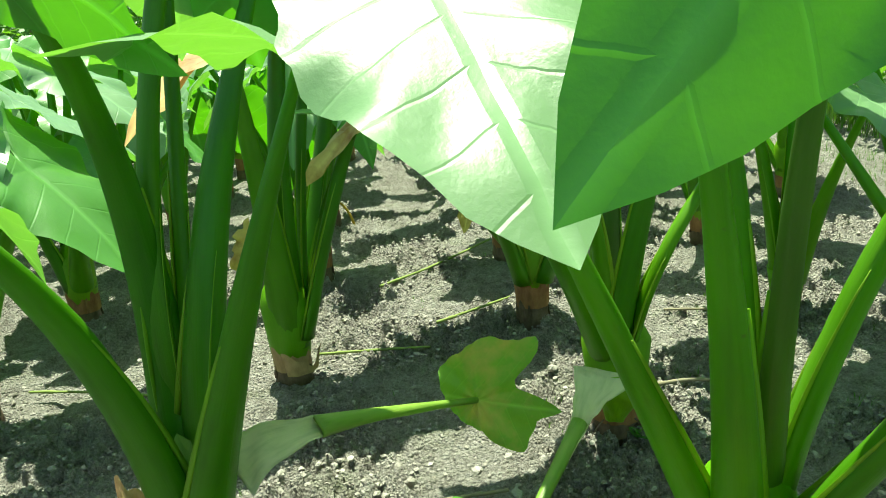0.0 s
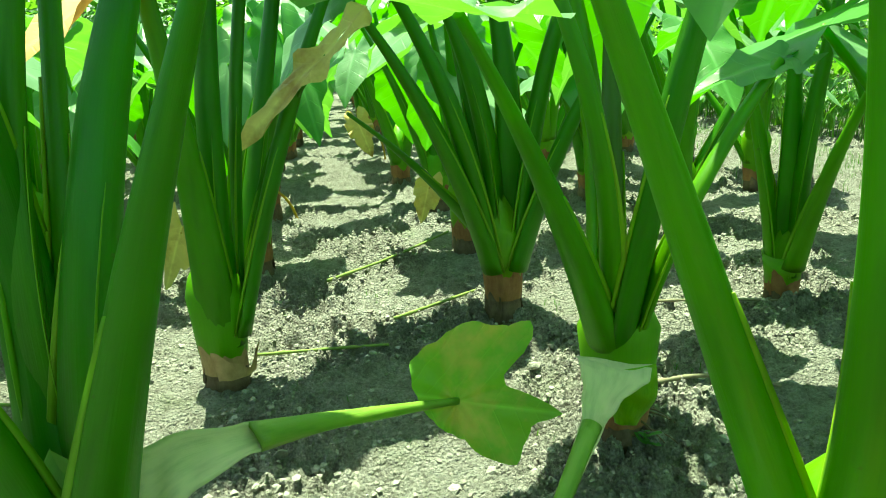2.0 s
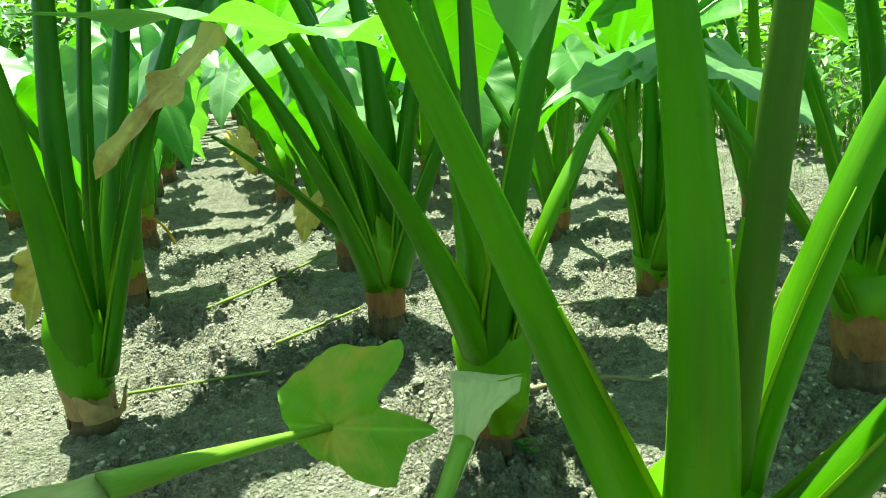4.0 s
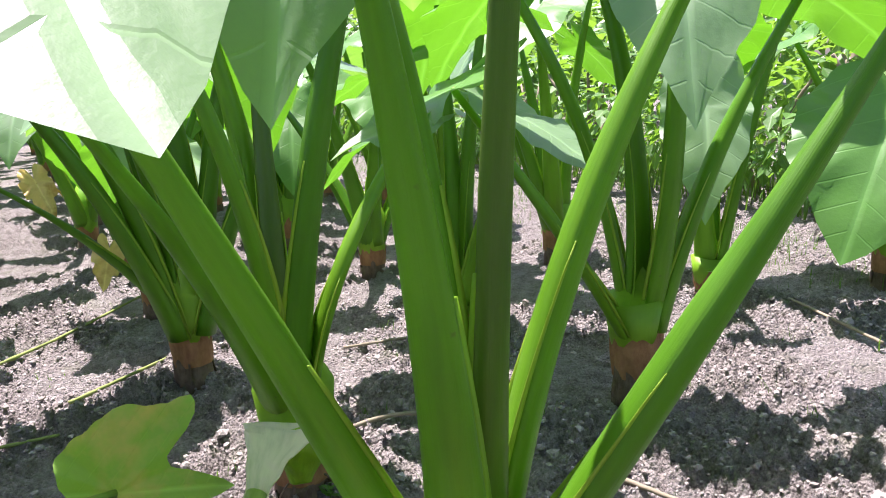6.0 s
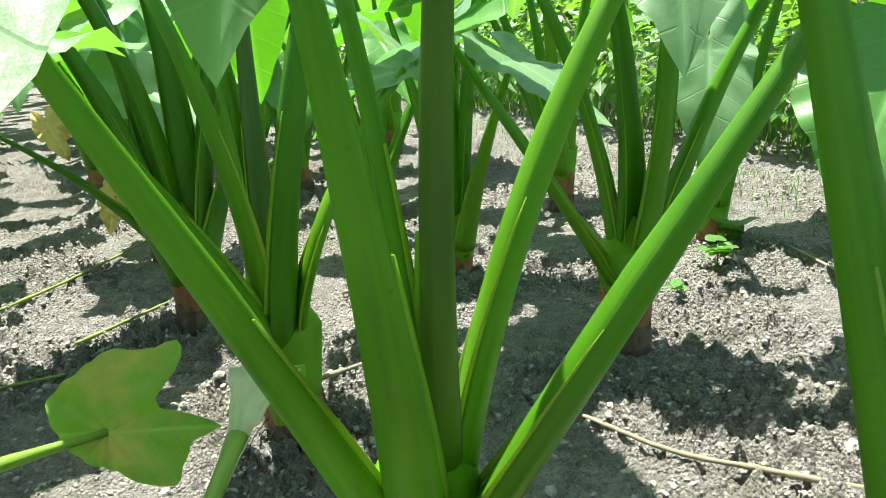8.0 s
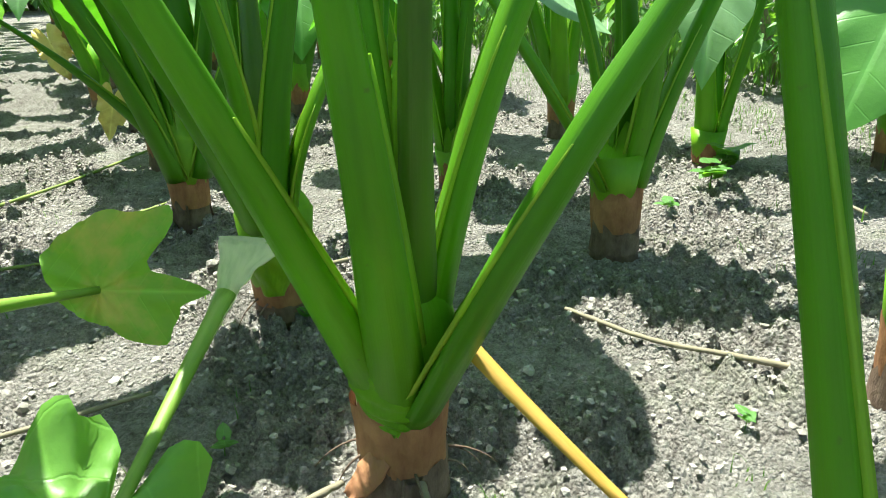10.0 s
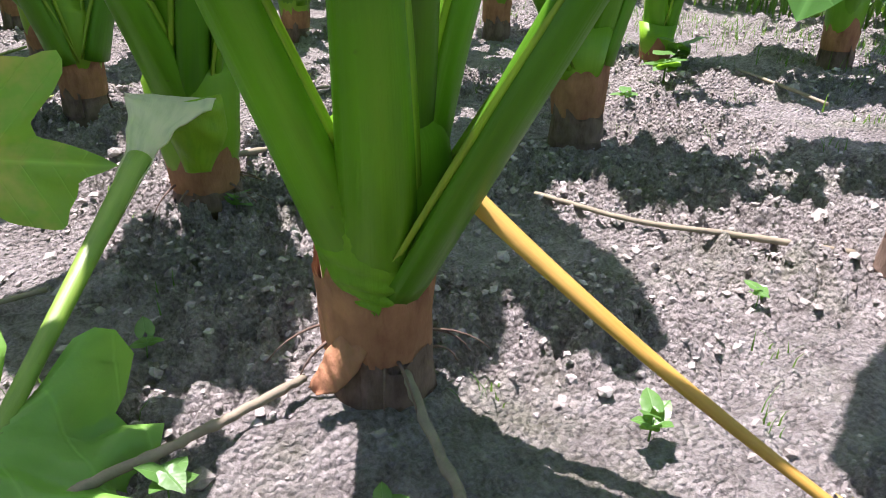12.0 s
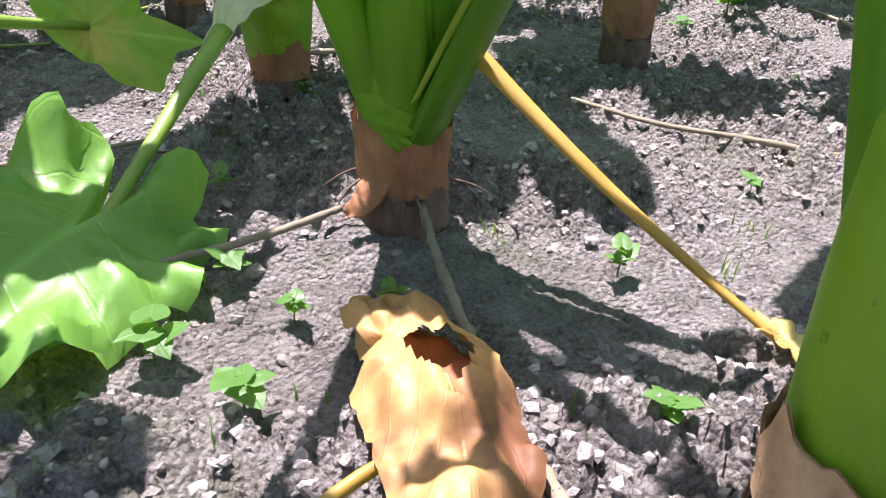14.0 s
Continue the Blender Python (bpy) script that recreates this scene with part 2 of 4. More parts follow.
def wing_bmesh(a, m, b, w0, w1, axis, hand, top=0.48, flare=0.0060, steps=14, taper=1.6):
    """The thin edge of the open sheath along one side of a petiole, ending in a free notch."""
    at, way = bent(a, m, b)
    bm = bmesh.new()
    rows, uvs = [], []
    lean = Vector((a[0] - axis[0], a[1] - axis[1], 0)) + 0.3 * Vector((b[0] - a[0], b[1] - a[1], 0))
    if lean.length < 1e-3:
        lean = Vector((0.0, -1.0, 0))
    for i in range(steps + 1):
        v = i / steps
        u = top * v
        t = way(u)
        side = t.cross(lean).normalized()
        out = side.cross(t).normalized()
        if out.dot(lean) < 0:
            out = -out
        w = width_at(u, w0, w1, taper)
        tall = flare * (0.5 + 0.5 * math.sin(min(1.0, v * 1.1) * math.pi)) * (1.0 if v < 0.96 else 0.55)
        root = at(u) + side * hand * w * 0.44 - out * w * 0.05
        edge = root + side * hand * (w * 0.04 + 0.0015) - out * tall
        thick = side * hand * 0.0012
        ring = [root, root + thick, edge + thick, edge]
        rows.append([bm.verts.new(p) for p in ring])
        uvs.append([(v * 0.6, 0.0), (v * 0.6, 0.1), (v * 0.6, 0.5), (v * 0.6, 0.6)])
    grid_faces(bm, rows, uvs, True)
    return bm


OUTLINE = ((0, 1.0), (5, 0.90), (12, 0.79), (24, 0.68), (42, 0.58), (65, 0.50), (90, 0.465), (115, 0.475), (138, 0.53), (153, 0.54), (166, 0.41), (175, 0.17), (180, 0.10))


WILTED_UP = ((0, 1.0), (8, 0.80), (22, 0.50), (38, 0.52), (50, 0.98), (57, 1.04), (64, 0.86), (76, 0.82), (96, 0.74), (104, 0.66), (125, 0.64), (150, 0.58), (180, 0.42))
WILTED_DOWN = ((0, 1.0), (10, 0.76), (24, 0.80), (38, 0.84), (50, 0.66), (75, 0.36), (105, 0.30), (150, 0.32), (180, 0.42))


def reach(deg, outline):
    if outline == "wilted":
        outline = WILTED_DOWN if deg > 0 else WILTED_UP
    deg = abs(deg)
    for (d0, r0), (d1, r1) in zip(outline, outline[1:]):
        if deg <= d1:
            k = (deg - d0) / (d1 - d0)
            return r0 + (r1 - r0) * k
    return outline[-1][1]


def blade_bmesh(root, tip, up, broad=1.0, cup=0.12, droop=0.18, wave=0.035, seed=0, rings=9, spokes=56, tears=0.0, outline=None, crumple=0.035, pleat=0.0):
    """A heart-shaped leaf hung at root on its stalk, its point at tip, its face towards up."""
    root, tip, up = Vector(root), Vector(tip), Vector(up)
    size = (tip - root).length
    ahead = (tip - root).normalized()
    side = ahead.cross(up).normalized()
    face = side.cross(ahead).normalized()
    rnd = random.Random(seed)
    phases = [rnd.uniform(0, 6.28) for _ in range(5)]
    bm = bmesh.new()
    layer = bm.loops.layers.uv.new("UVMap")

    def spot(ring, spoke):
        deg = -180 + 360 * spoke / spokes
        th = radians(deg)
        k = ring / rings
        edge = reach(deg, outline or OUTLINE) * (1 + 0.025 * math.sin(7 * th + phases[0]) + 0.016 * math.sin(17 * th + phases[1]))
        if tears:
            edge *= 1 - tears * max(0.0, math.sin(5 * th + phases[2])) ** 6
        r = k * edge
        u, v = r * math.cos(th), r * math.sin(th) * broad
        lift = cup * abs(v) * (1.2 - k * 0.4)
        lift += droop * max(0.0, u) * (1 - u) - droop * 1.3 * v * v
        lift += wave * k ** 3 * (math.sin(6 * th + phases[3]) + 0.6 * math.sin(11 * th + phases[4]))
        lift += crumple * k * noise.noise((u * 4.5 + seed * 1.7, v * 4.5, seed * 0.37)) + 0.5 * crumple * k * noise.noise((u * 11, v * 11 + seed, 4.0))
        lift += pleat * k * math.cos(9 * th)
        return root + (ahead * u + side * v + face * lift) * size, (0.5 + u * 0.5, 0.5 + v * 0.5)

    centre = bm.verts.new(root)
    table = [[(bm.verts.new(p), uv) for p, uv in (spot(i, j) for j in range(spokes))] for i in range(1, rings + 1)]
    for j in range(spokes):
        k = (j + 1) % spokes
        face_ = bm.faces.new((centre, table[0][j][0], table[0][k][0]))
        for loop, uv in zip(face_.loops, ((0.5, 0.5), table[0][j][1], table[0][k][1])):
            loop[layer].uv = uv
        for i in range(rings - 1):
            corner = (table[i][j], table[i + 1][j], table[i + 1][k], table[i][k])
            face_ = bm.faces.new([c[0] for c in corner])
            for loop, c in zip(face_.loops, corner):
                loop[layer].uv = c[1]
    return bm


def ring_bmesh(levels, sides=22, jag=(), thick=0.0, seed=0, rough=0.0):
    """A lofted body: levels of (x, y, z, rx, ry); jag moves the top ring's heights round the body."""
    rnd = random.Random(seed)
    bm = bmesh.new()
    rows, uvs = [], []
    for i, (x, y, z, rx, ry) in enumerate(levels):
        ring, spots = [], []
        for j in range(sides):
            th = 2 * math.pi * j / sides
            share = i / (len(levels) - 1)
            dz = 0.0
            for n_, size, phase in jag:
                dz += size * share ** 1.5 * math.sin(n_ * th + phase)
            k = 1 + rough * rnd.uniform(-1, 1)
            ring.append(bm.verts.new((x + rx * k * math.cos(th), y + ry * k * math.sin(th), z + dz)))
            spots.append((share, j / sides))
        rows.append(ring)
        uvs.append(spots)
    grid_faces(bm, rows, uvs, True)
    return bm


def shell_bmesh(x, y, z0, z1, r0, r1, jag, turn=0.0, span=360.0, sides=26, thick=0.0022, seed=0, spikes=()):
    """A husk: a thin sleeve round the stem with a torn upper edge."""
    rnd = random.Random(seed)
    bm = bmesh.new()
    rows, uvs = [], []
    rises = 5
    for i in range(rises + 1):
        k = i / rises
        ring, spots = [], []
        for shell in (0, 1):
            order = range(sides + 1) if shell == 0 else range(sides, -1, -1)
            for j in order:
                th = radians(turn + span * j / sides)
                top = z1 + sum(size * math.sin(n_ * th + phase) for n_, size, phase in jag)
                for az, rise, wide in spikes:
                    off = abs((math.degrees(th) - az + 180) % 360 - 180)
                    top += rise * max(0.0, 1 - off / wide) ** 0.8
                z = z0 + (top - z0) * k
                r = r0 + (r1 - r0) * (z - z0) / max(1e-4, z1 - z0) + (thick if shell == 0 else 0) + 0.0012 * math.sin(9 * th + 5 * k)
                ring.append(bm.verts.new((x + r * math.cos(th), y + r * math.sin(th), z)))
                spots.append((k, th / 6.28))
        rows.append(ring)
        uvs.append(spots)
    grid_faces(bm, rows, uvs, True, cap=False)
    return bm


def soil_height(x, y):
    """The lie of the soil without its crumbs, heaped up a little round one plant's foot."""
    heap = 0.024 * math.exp(-((x - 0.493) ** 2 + (y - 0.905) ** 2) / 0.0075)
    return heap + 0.012 * noise.noise((x * 1.7, y * 1.7, 3.1)) + 0.006 * noise.noise((x * 5.0, y * 5.0, 9.2))


def aim(azimuth, fall):
    """A direction: degrees from +x, and degrees below level."""
    a, f = radians(azimuth), radians(fall)
    return Vector((math.cos(a) * math.cos(f), math.sin(a) * math.cos(f), -math.sin(f)))


def taro(base, stalks, label, blades=(), corm_height=0.11, corm_radius=0.038, stem_top=0.27, seed=0, husk="orange", group="taro plants", dark=False, fall=(22, 55), waxy=0.25, stout=1.3, taper=1.35, profile=(), spikes=()):
    """A taro plant: corm, husks, joined sheaths, petioles with their sheath edges, and leaf blades.
    blades: for each stalk None (none), True (hanging outwards), or a dict with tip, up and shape."""
    rnd = random.Random(seed)
    x, y = base
    plant = thing("taro_plant", label, "taro plant", group, (x, y, 0))
    shift = Vector((x, y, 0))
    g = soil_height(x, y) - 0.02
    r = corm_radius
    part("corm", ring_bmesh([(0, 0, g, r * 1.22, r * 1.2), (0, 0, g + 0.03, r * 1.08, r * 1.05), (0, 0, 0.05, r, r * 0.98), (0, 0, corm_height * 0.8, r * 1.04, r), (0, 0, corm_height + 0.02, r * 1.1, r * 1.06)], 24, seed=seed, rough=0.045), CORM, plant)
    p = [rnd.uniform(0, 6.28) for _ in range(6)]
    material = HUSK if husk == "orange" else HUSK_PALE
    part("husk", shell_bmesh(0, 0, corm_height * 0.42, corm_height + 0.012, r * 1.07, r * 1.17, ((3, 0.014, p[0]), (5, 0.010, p[1]), (11, 0.004, p[2])), seed=seed, spikes=spikes, sides=60 if spikes else 26), material, plant, "torn papery brown husk")
    part("husk", shell_bmesh(0, 0, 0.004, corm_height * 0.5, r * 1.16, r * 1.09, ((2, 0.012, p[3]), (7, 0.006, p[4])), turn=rnd.uniform(0, 360), span=250, seed=seed + 1), CORM, plant)
    z0 = corm_height - 0.03
    body = [(0, 0, z0, r * 1.08, r * 1.05), (0, 0, corm_height + 0.02, r * 1.28, r * 1.2), (0, 0, (corm_height + stem_top) * 0.55, r * 1.52, r * 1.32), (0, 0, stem_top - 0.06, r * 1.3, r * 1.1), (0, 0, stem_top, r * 0.35, r * 0.3)]
    if profile:
        body = [(px, py, pz, pr, pr * 0.92) for px, py, pz, pr in profile]
    part("stem", ring_bmesh(body, 24, ((2, 0.012, p[5]),)), SHEATH, plant, "pale green overlapping leaf sheaths")
    for i, (a, m, b, w0, w1, *kind) in enumerate(stalks):
        a, m, b = (Vector(q) - shift for q in (a, m, b))
        w0 = w0 * stout if "raw" in kind else min(w0 * stout, 0.092)
        material = STALK_PURPLE if "purple" in kind else STALK_DARK if dark or (i % 3 == 2) else STALK
        root = Vector((a.x * 0.35, a.y * 0.35, max(corm_height, a.z - 0.12)))
        first = a if a.z > corm_height + 0.05 else (a + m) / 2
        start = first + (root - first) * 0.68
        if "raw" in kind:
            start, w0 = a, w0 / stout
        petiole = part("petiole", stalk_bmesh(start, m, b, w0, w1, (0, 0), taper=1.3 if "raw" in kind else taper, steps=22, sides=18), material, plant, "purplish petiole" if "purple" in kind else "")
        for hand in (-1, 1):
            part("sheath_edge", wing_bmesh(start, m, b, w0, w1, (0, 0), hand, 0.50 + 0.06 * hand * rnd.random(), taper=1.3 if "raw" in kind else taper), WING, petiole, "pale yellow-green thin edge")
        want = blades[i] if i < len(blades) else True
        if not want:
            continue
        if want is True:
            want = {}
        lean = Vector((b.x - a.x, b.y - a.y, 0))
        azimuth = math.degrees(math.atan2(lean.y, lean.x)) + rnd.uniform(-30, 30) if lean.length > 0.02 else rnd.uniform(0, 360)
        tip = Vector(want["tip"]) - shift if "tip" in want else b + aim(azimuth, rnd.uniform(*fall)) * rnd.uniform(0.22, 0.32)
        up = Vector(want.get("up", (0, 0, 1)))
        if abs((tip - b).normalized().dot(up.normalized())) > 0.95:
            up = Vector((lean.x, lean.y, 0.2))
        part("leaf_blade", blade_bmesh(b + Vector((0, 0, 0.002)), tip, up, want.get("broad", rnd.uniform(0.9, 1.1)), want.get("cup", 0.12), want.get("droop", 0.2), want.get("wave", 0.035), seed * 20 + i), want.get("material", BLADE_SHEEN if rnd.random() < waxy else BLADE), petiole, want.get("label", ""))
    return plant


# ---- ground: one sheet, fine near the walk, out to the horizon ----
def spread(lo, hi, step, far):
    inner = list(np.arange(lo, hi + step / 2, step))
    left, right, d = [lo], [hi], step
    while right[-1] < far:
        d *= 1.012 if d < 0.03 else 1.2
        right.append(right[-1] + d)
        left.append(left[-1] - d)
    return list(reversed(left[1:])) + inner + right[1:]


def crumbs(x, y):
    """Soil with its clods: broken crust and lumps with cracks between them, at three sizes."""
    h = soil_height(x, y)
    wx, wy = x + 0.014 * noise.noise((x * 30, y * 30, 5.0)), y + 0.014 * noise.noise((x * 30, y * 30, 8.0))
    rough = 0.30 + 1.15 * max(0.0, min(1.0, 0.5 + 1.8 * noise.noise((x * 3.4, y * 3.4, 1.1))))
    d, cell = noise.voronoi((wx * 21, wy * 21, 0.3))
    h += rough * (0.034 * min(0.42, d[1] - d[0]) + 0.010 * noise.cell(cell[0] * 40))
    d, cell = noise.voronoi((wx * 52, wy * 52, 0.7))
    h += rough * (0.020 * min(0.5, d[1] - d[0]) + 0.007 * noise.cell(cell[0] * 40))
    d = noise.voronoi((wx * 115, wy * 115, 1.9))[0]
    h += rough * 0.008 * min(0.6, d[1] - d[0])
    h += rough * 0.005 * noise.noise((x * 90, y * 90, 4.4)) + 0.004 * noise.noise((x * 14, y * 14, 2.2))
    return h - 0.015


def ground():
    xs, ys = spread(-0.5, 1.5, 0.0050, 400), spread(0.45, 2.1, 0.0050, 400)
    verts, faces = [], []
    for yy in ys:
        for xx in xs:
            inside = -2.5 < xx < 3.5 and -1 < yy < 6
            verts.append((xx, yy, crumbs(xx, yy) if inside else 0.0))
    n_ = len(xs)
    for j in range(len(ys) - 1):
        for i in range(n_ - 1):
            k = j * n_ + i
            faces.append((k, k + 1, k + n_ + 1, k + n_))
    mesh = bpy.data.meshes.new("ground")
    mesh.from_pydata(verts, [], faces)
    mesh.polygons.foreach_set("use_smooth", [True] * len(faces))
    mesh.materials.append(SOIL)
    tagged(new("ground", mesh), "dry crumbly grey field soil with small clods", "soil", kind="structure")


def clods(count, area, sizes, seed, name, label):
    """Loose crumbs of soil, each a lumpy stone-like solid, as one object."""
    rnd = random.Random(seed)
    unit = bmesh.new()
    bmesh.ops.create_icosphere(unit, subdivisions=1, radius=1.0)
    shape = [v.co.copy() for v in unit.verts]
    tris = [[v.index for v in f.verts] for f in unit.faces]
    unit.free()
    verts, faces = [], []
    x0, x1, y0, y1 = area
    for _ in range(count):
        cx, cy = rnd.uniform(x0, x1), rnd.uniform(y0, y1)
        if noise.noise((cx * 3.4, cy * 3.4, 1.1)) < rnd.uniform(-0.50, 0.25):
            continue
        s = sizes[0] + (sizes[1] - sizes[0]) * rnd.random() ** 3.5
        turn = Euler((rnd.uniform(0, 6.3), rnd.uniform(0, 6.3), rnd.uniform(0, 6.3))).to_matrix()
        z = crumbs(cx, cy)
        first = len(verts)
        for p in shape:
            q = turn @ (p * (1 + rnd.uniform(-0.5, 0.35)))
            verts.append((cx + q.x * s, cy + q.y * s, z + s * 0.15 + q.z * s * 0.72))
        faces += [[first + k for k in f] for f in tris]
    mesh = bpy.data.meshes.new(name)
    mesh.from_pydata(verts, [], faces)
    mesh.materials.append(CLOD)
    tagged(new(name, mesh), label, "soil clods", kind="stuff")


ground()
clods(60000, (-1.0, 2.3, 0.3, 3.2), (0.0016, 0.0080), 5, "soil_crumbs", "small loose crumbs of dry grey soil")
clods(1500, (-0.9, 2.1, 0.35, 2.6), (0.004, 0.013), 6, "soil_clods", "larger dry clods lying on the field")

# ---- the plants along the walk ----
PLANT = "taro plant with thick green petioles growing from a brown corm"
taro((0.493, 0.915), [
    ((0.485, 0.902, 0.115), (0.345, 0.807, 0.450), (0.210, 0.694, 0.770), 0.064, 0.010, "raw"),
    ((0.490, 0.900, 0.115), (0.441, 0.775, 0.457), (0.377, 0.770, 0.894), 0.070, 0.009, "raw"),
    ((0.512, 0.881, 0.200), (0.494, 0.802, 0.472), (0.521, 0.765, 0.886), 0.042, 0.016, "purple", "raw"),
    ((0.494, 0.894, 0.200), (0.467, 0.820, 0.498), (0.428, 0.952, 0.875), 0.030, 0.010, "raw"),
    ((0.506, 0.900, 0.125), (0.572, 0.849, 0.459), (0.803, 0.846, 0.850), 0.068, 0.010, "raw"),
    ((0.500, 0.902, 0.115), (0.629, 0.730, 0.465), (0.801, 0.685, 0.740), 0.078, 0.009, "raw"),
], "large taro plant with six petioles and an orange-husked corm", [
    {"tip": (0.296, 0.495, 0.615), "material": BLADE_SHEEN, "up": (0.12, -0.58, 0.81), "cup": 0.03, "droop": 0.06, "broad": 0.95, "wave": 0.03, "label": "pale waxy drooping leaf"},
    # Two invented blades above the view, narrow and upright so sun reaches the soil.
    {"tip": (0.325, 0.85, 1.10), "broad": 0.45, "up": (-0.5, -0.8, 0.2), "label": "unseen leaf narrowed to let sun through"}, {"tip": (0.54, 0.80, 1.10), "broad": 0.3, "up": (0, -1, 0.2), "cup": 0.5, "label": "unseen rolled leaf, kept thin to let sun through"},
    {"tip": (0.357, 0.860, 0.598), "material": BLADE_SHEEN, "up": (-0.35, -0.8, 0.3), "broad": 0.75},
    {"tip": (1.00, 1.05, 0.78), "broad": 0.85}, {"tip": (0.98, 0.50, 0.70), "broad": 0.9},
], 0.112, 0.043, 0.29, 1, profile=((0, 0, 0.06, 0.041), (0, -0.001, 0.095, 0.0445), (0, -0.003, 0.13, 0.0475), (0, -0.008, 0.165, 0.0535), (0, -0.022, 0.20, 0.060), (0, -0.038, 0.245, 0.046), (0.005, -0.045, 0.29, 0.012)), spikes=((-152, 0.040, 24), (-66, 0.066, 20), (40, 0.04, 25), (120, 0.03, 30)))
taro((0.41, 1.42), [
    ((0.390, 1.401, 0.162), (0.323, 1.290, 0.350), (0.190, 1.080, 0.640), 0.064, 0.013, "raw"),
    ((0.391, 1.421, 0.170), (0.396, 1.500, 0.400), (0.293, 1.533, 0.937), 0.078, 0.015, "raw"),
    ((0.400, 1.414, 0.163), (0.443, 1.292, 0.500), (0.601, 1.351, 0.971), 0.082, 0.016, "raw"),
    ((0.431, 1.420, 0.150), (0.451, 1.350, 0.290), (0.655, 1.488, 0.562), 0.036, 0.022, "raw"),
    ((0.392, 1.406, 0.190), (0.369, 1.297, 0.436), (0.241, 1.381, 0.843), 0.051, 0.016, "raw"),
    ((0.393, 1.453, 0.221), (0.409, 1.481, 0.462), (0.426, 1.583, 0.775), 0.041, 0.020, "purple"),
# The second blade hangs forward out of view, placed to shade the soil.
], "taro plant with a pale collar and one petiole folded down", [{"tip": (-0.02, 0.98, 0.66), "broad": 0.6}, {"tip": (0.33, 1.16, 0.80), "broad": 0.55}, {"tip": (0.72, 1.66, 0.74)}, {"tip": (0.495, 1.40, 0.525), "broad": 0.38, "material": BLADE_SHEEN, "up": (0.1, -0.5, 0.85)}, {"tip": (0.02, 1.50, 0.80)}, {"tip": (0.44, 1.68, 0.52), "up": (0, -1, 0.3), "broad": 0.7}], corm_height=0.07, corm_radius=0.042, stem_top=0.27, seed=2)
taro((-0.18, 0.92), [
    ((-0.187, 0.912, 0.140), (-0.232, 0.800, 0.500), (-0.260, 0.640, 0.700), 0.083, 0.020, "raw"),
    ((-0.183, 0.914, 0.160), (-0.201, 0.920, 0.630), (-0.134, 0.710, 0.829), 0.076, 0.024, "raw"),
    ((-0.176, 0.915, 0.160), (-0.109, 0.963, 0.575), (-0.050, 1.123, 0.896), 0.100, 0.015, "raw"),
    ((-0.174, 0.908, 0.140), (-0.030, 0.845, 0.509), (0.063, 0.833, 0.740), 0.082, 0.012, "raw"),
    ((-0.190, 0.930, 0.250), (-0.198, 0.968, 0.545), (-0.145, 1.072, 0.942), 0.038, 0.024, "raw"),
    ((-0.180, 0.940, 0.250), (-0.174, 1.001, 0.545), (-0.182, 1.105, 0.918), 0.026, 0.018, "raw"),
], "large dark green taro plant with splayed petioles", [None, {"tip": (0.003, 0.697, 0.720), "up": (0.0, 0.75, 0.65), "broad": 0.9}, True, {"tip": (-0.06, 0.62, 0.745), "cup": 0.05}], seed=3, dark=True, profile=((0, 0, 0.08, 0.043), (0, -0.002, 0.14, 0.052), (0, -0.008, 0.18, 0.054), (0, -0.010, 0.215, 0.046), (0.003, -0.008, 0.25, 0.026), (0.004, -0.004, 0.28, 0.008)))
taro((-0.31, 1.68), [
    ((-0.306, 1.681, 0.104), (-0.301, 1.630, 0.357), (-0.320, 1.578, 0.750), 0.066, 0.030),
    ((-0.292, 1.687, 0.126), (-0.285, 1.690, 0.467), (-0.244, 1.739, 0.900), 0.066, 0.036),
    ((-0.278, 1.701, 0.120), (-0.257, 1.733, 0.423), (-0.179, 1.794, 0.948), 0.036, 0.025, "raw"),
    ((-0.277, 1.678, 0.102), (-0.184, 1.699, 0.388), (-0.011, 1.809, 0.837), 0.067, 0.019, "raw"),
    ((-0.265, 1.700, 0.120), (-0.180, 1.735, 0.450), (-0.055, 1.690, 0.610), 0.020, 0.007, "raw"),
    ((-0.291, 1.741, 0.157), (-0.214, 1.814, 0.525), (-0.146, 1.902, 0.950), 0.050, 0.025),
], "taro plant with upright petioles and a torn papery husk", [{"tip": (-0.45, 1.38, 0.60), "material": BLADE_DRY, "broad": 0.55, "cup": 0.3, "label": "dry orange-brown hanging leaf"}, True, True, True, {"tip": (-0.225, 1.672, 0.445), "material": BLADE_YELLOW, "broad": 0.36, "up": (-0.35, -0.6, 0.7), "cup": 0.12, "wave": 0.04, "label": "cream-yellow withering leaf"}], seed=4, dark=True, husk="pale", corm_height=0.055)
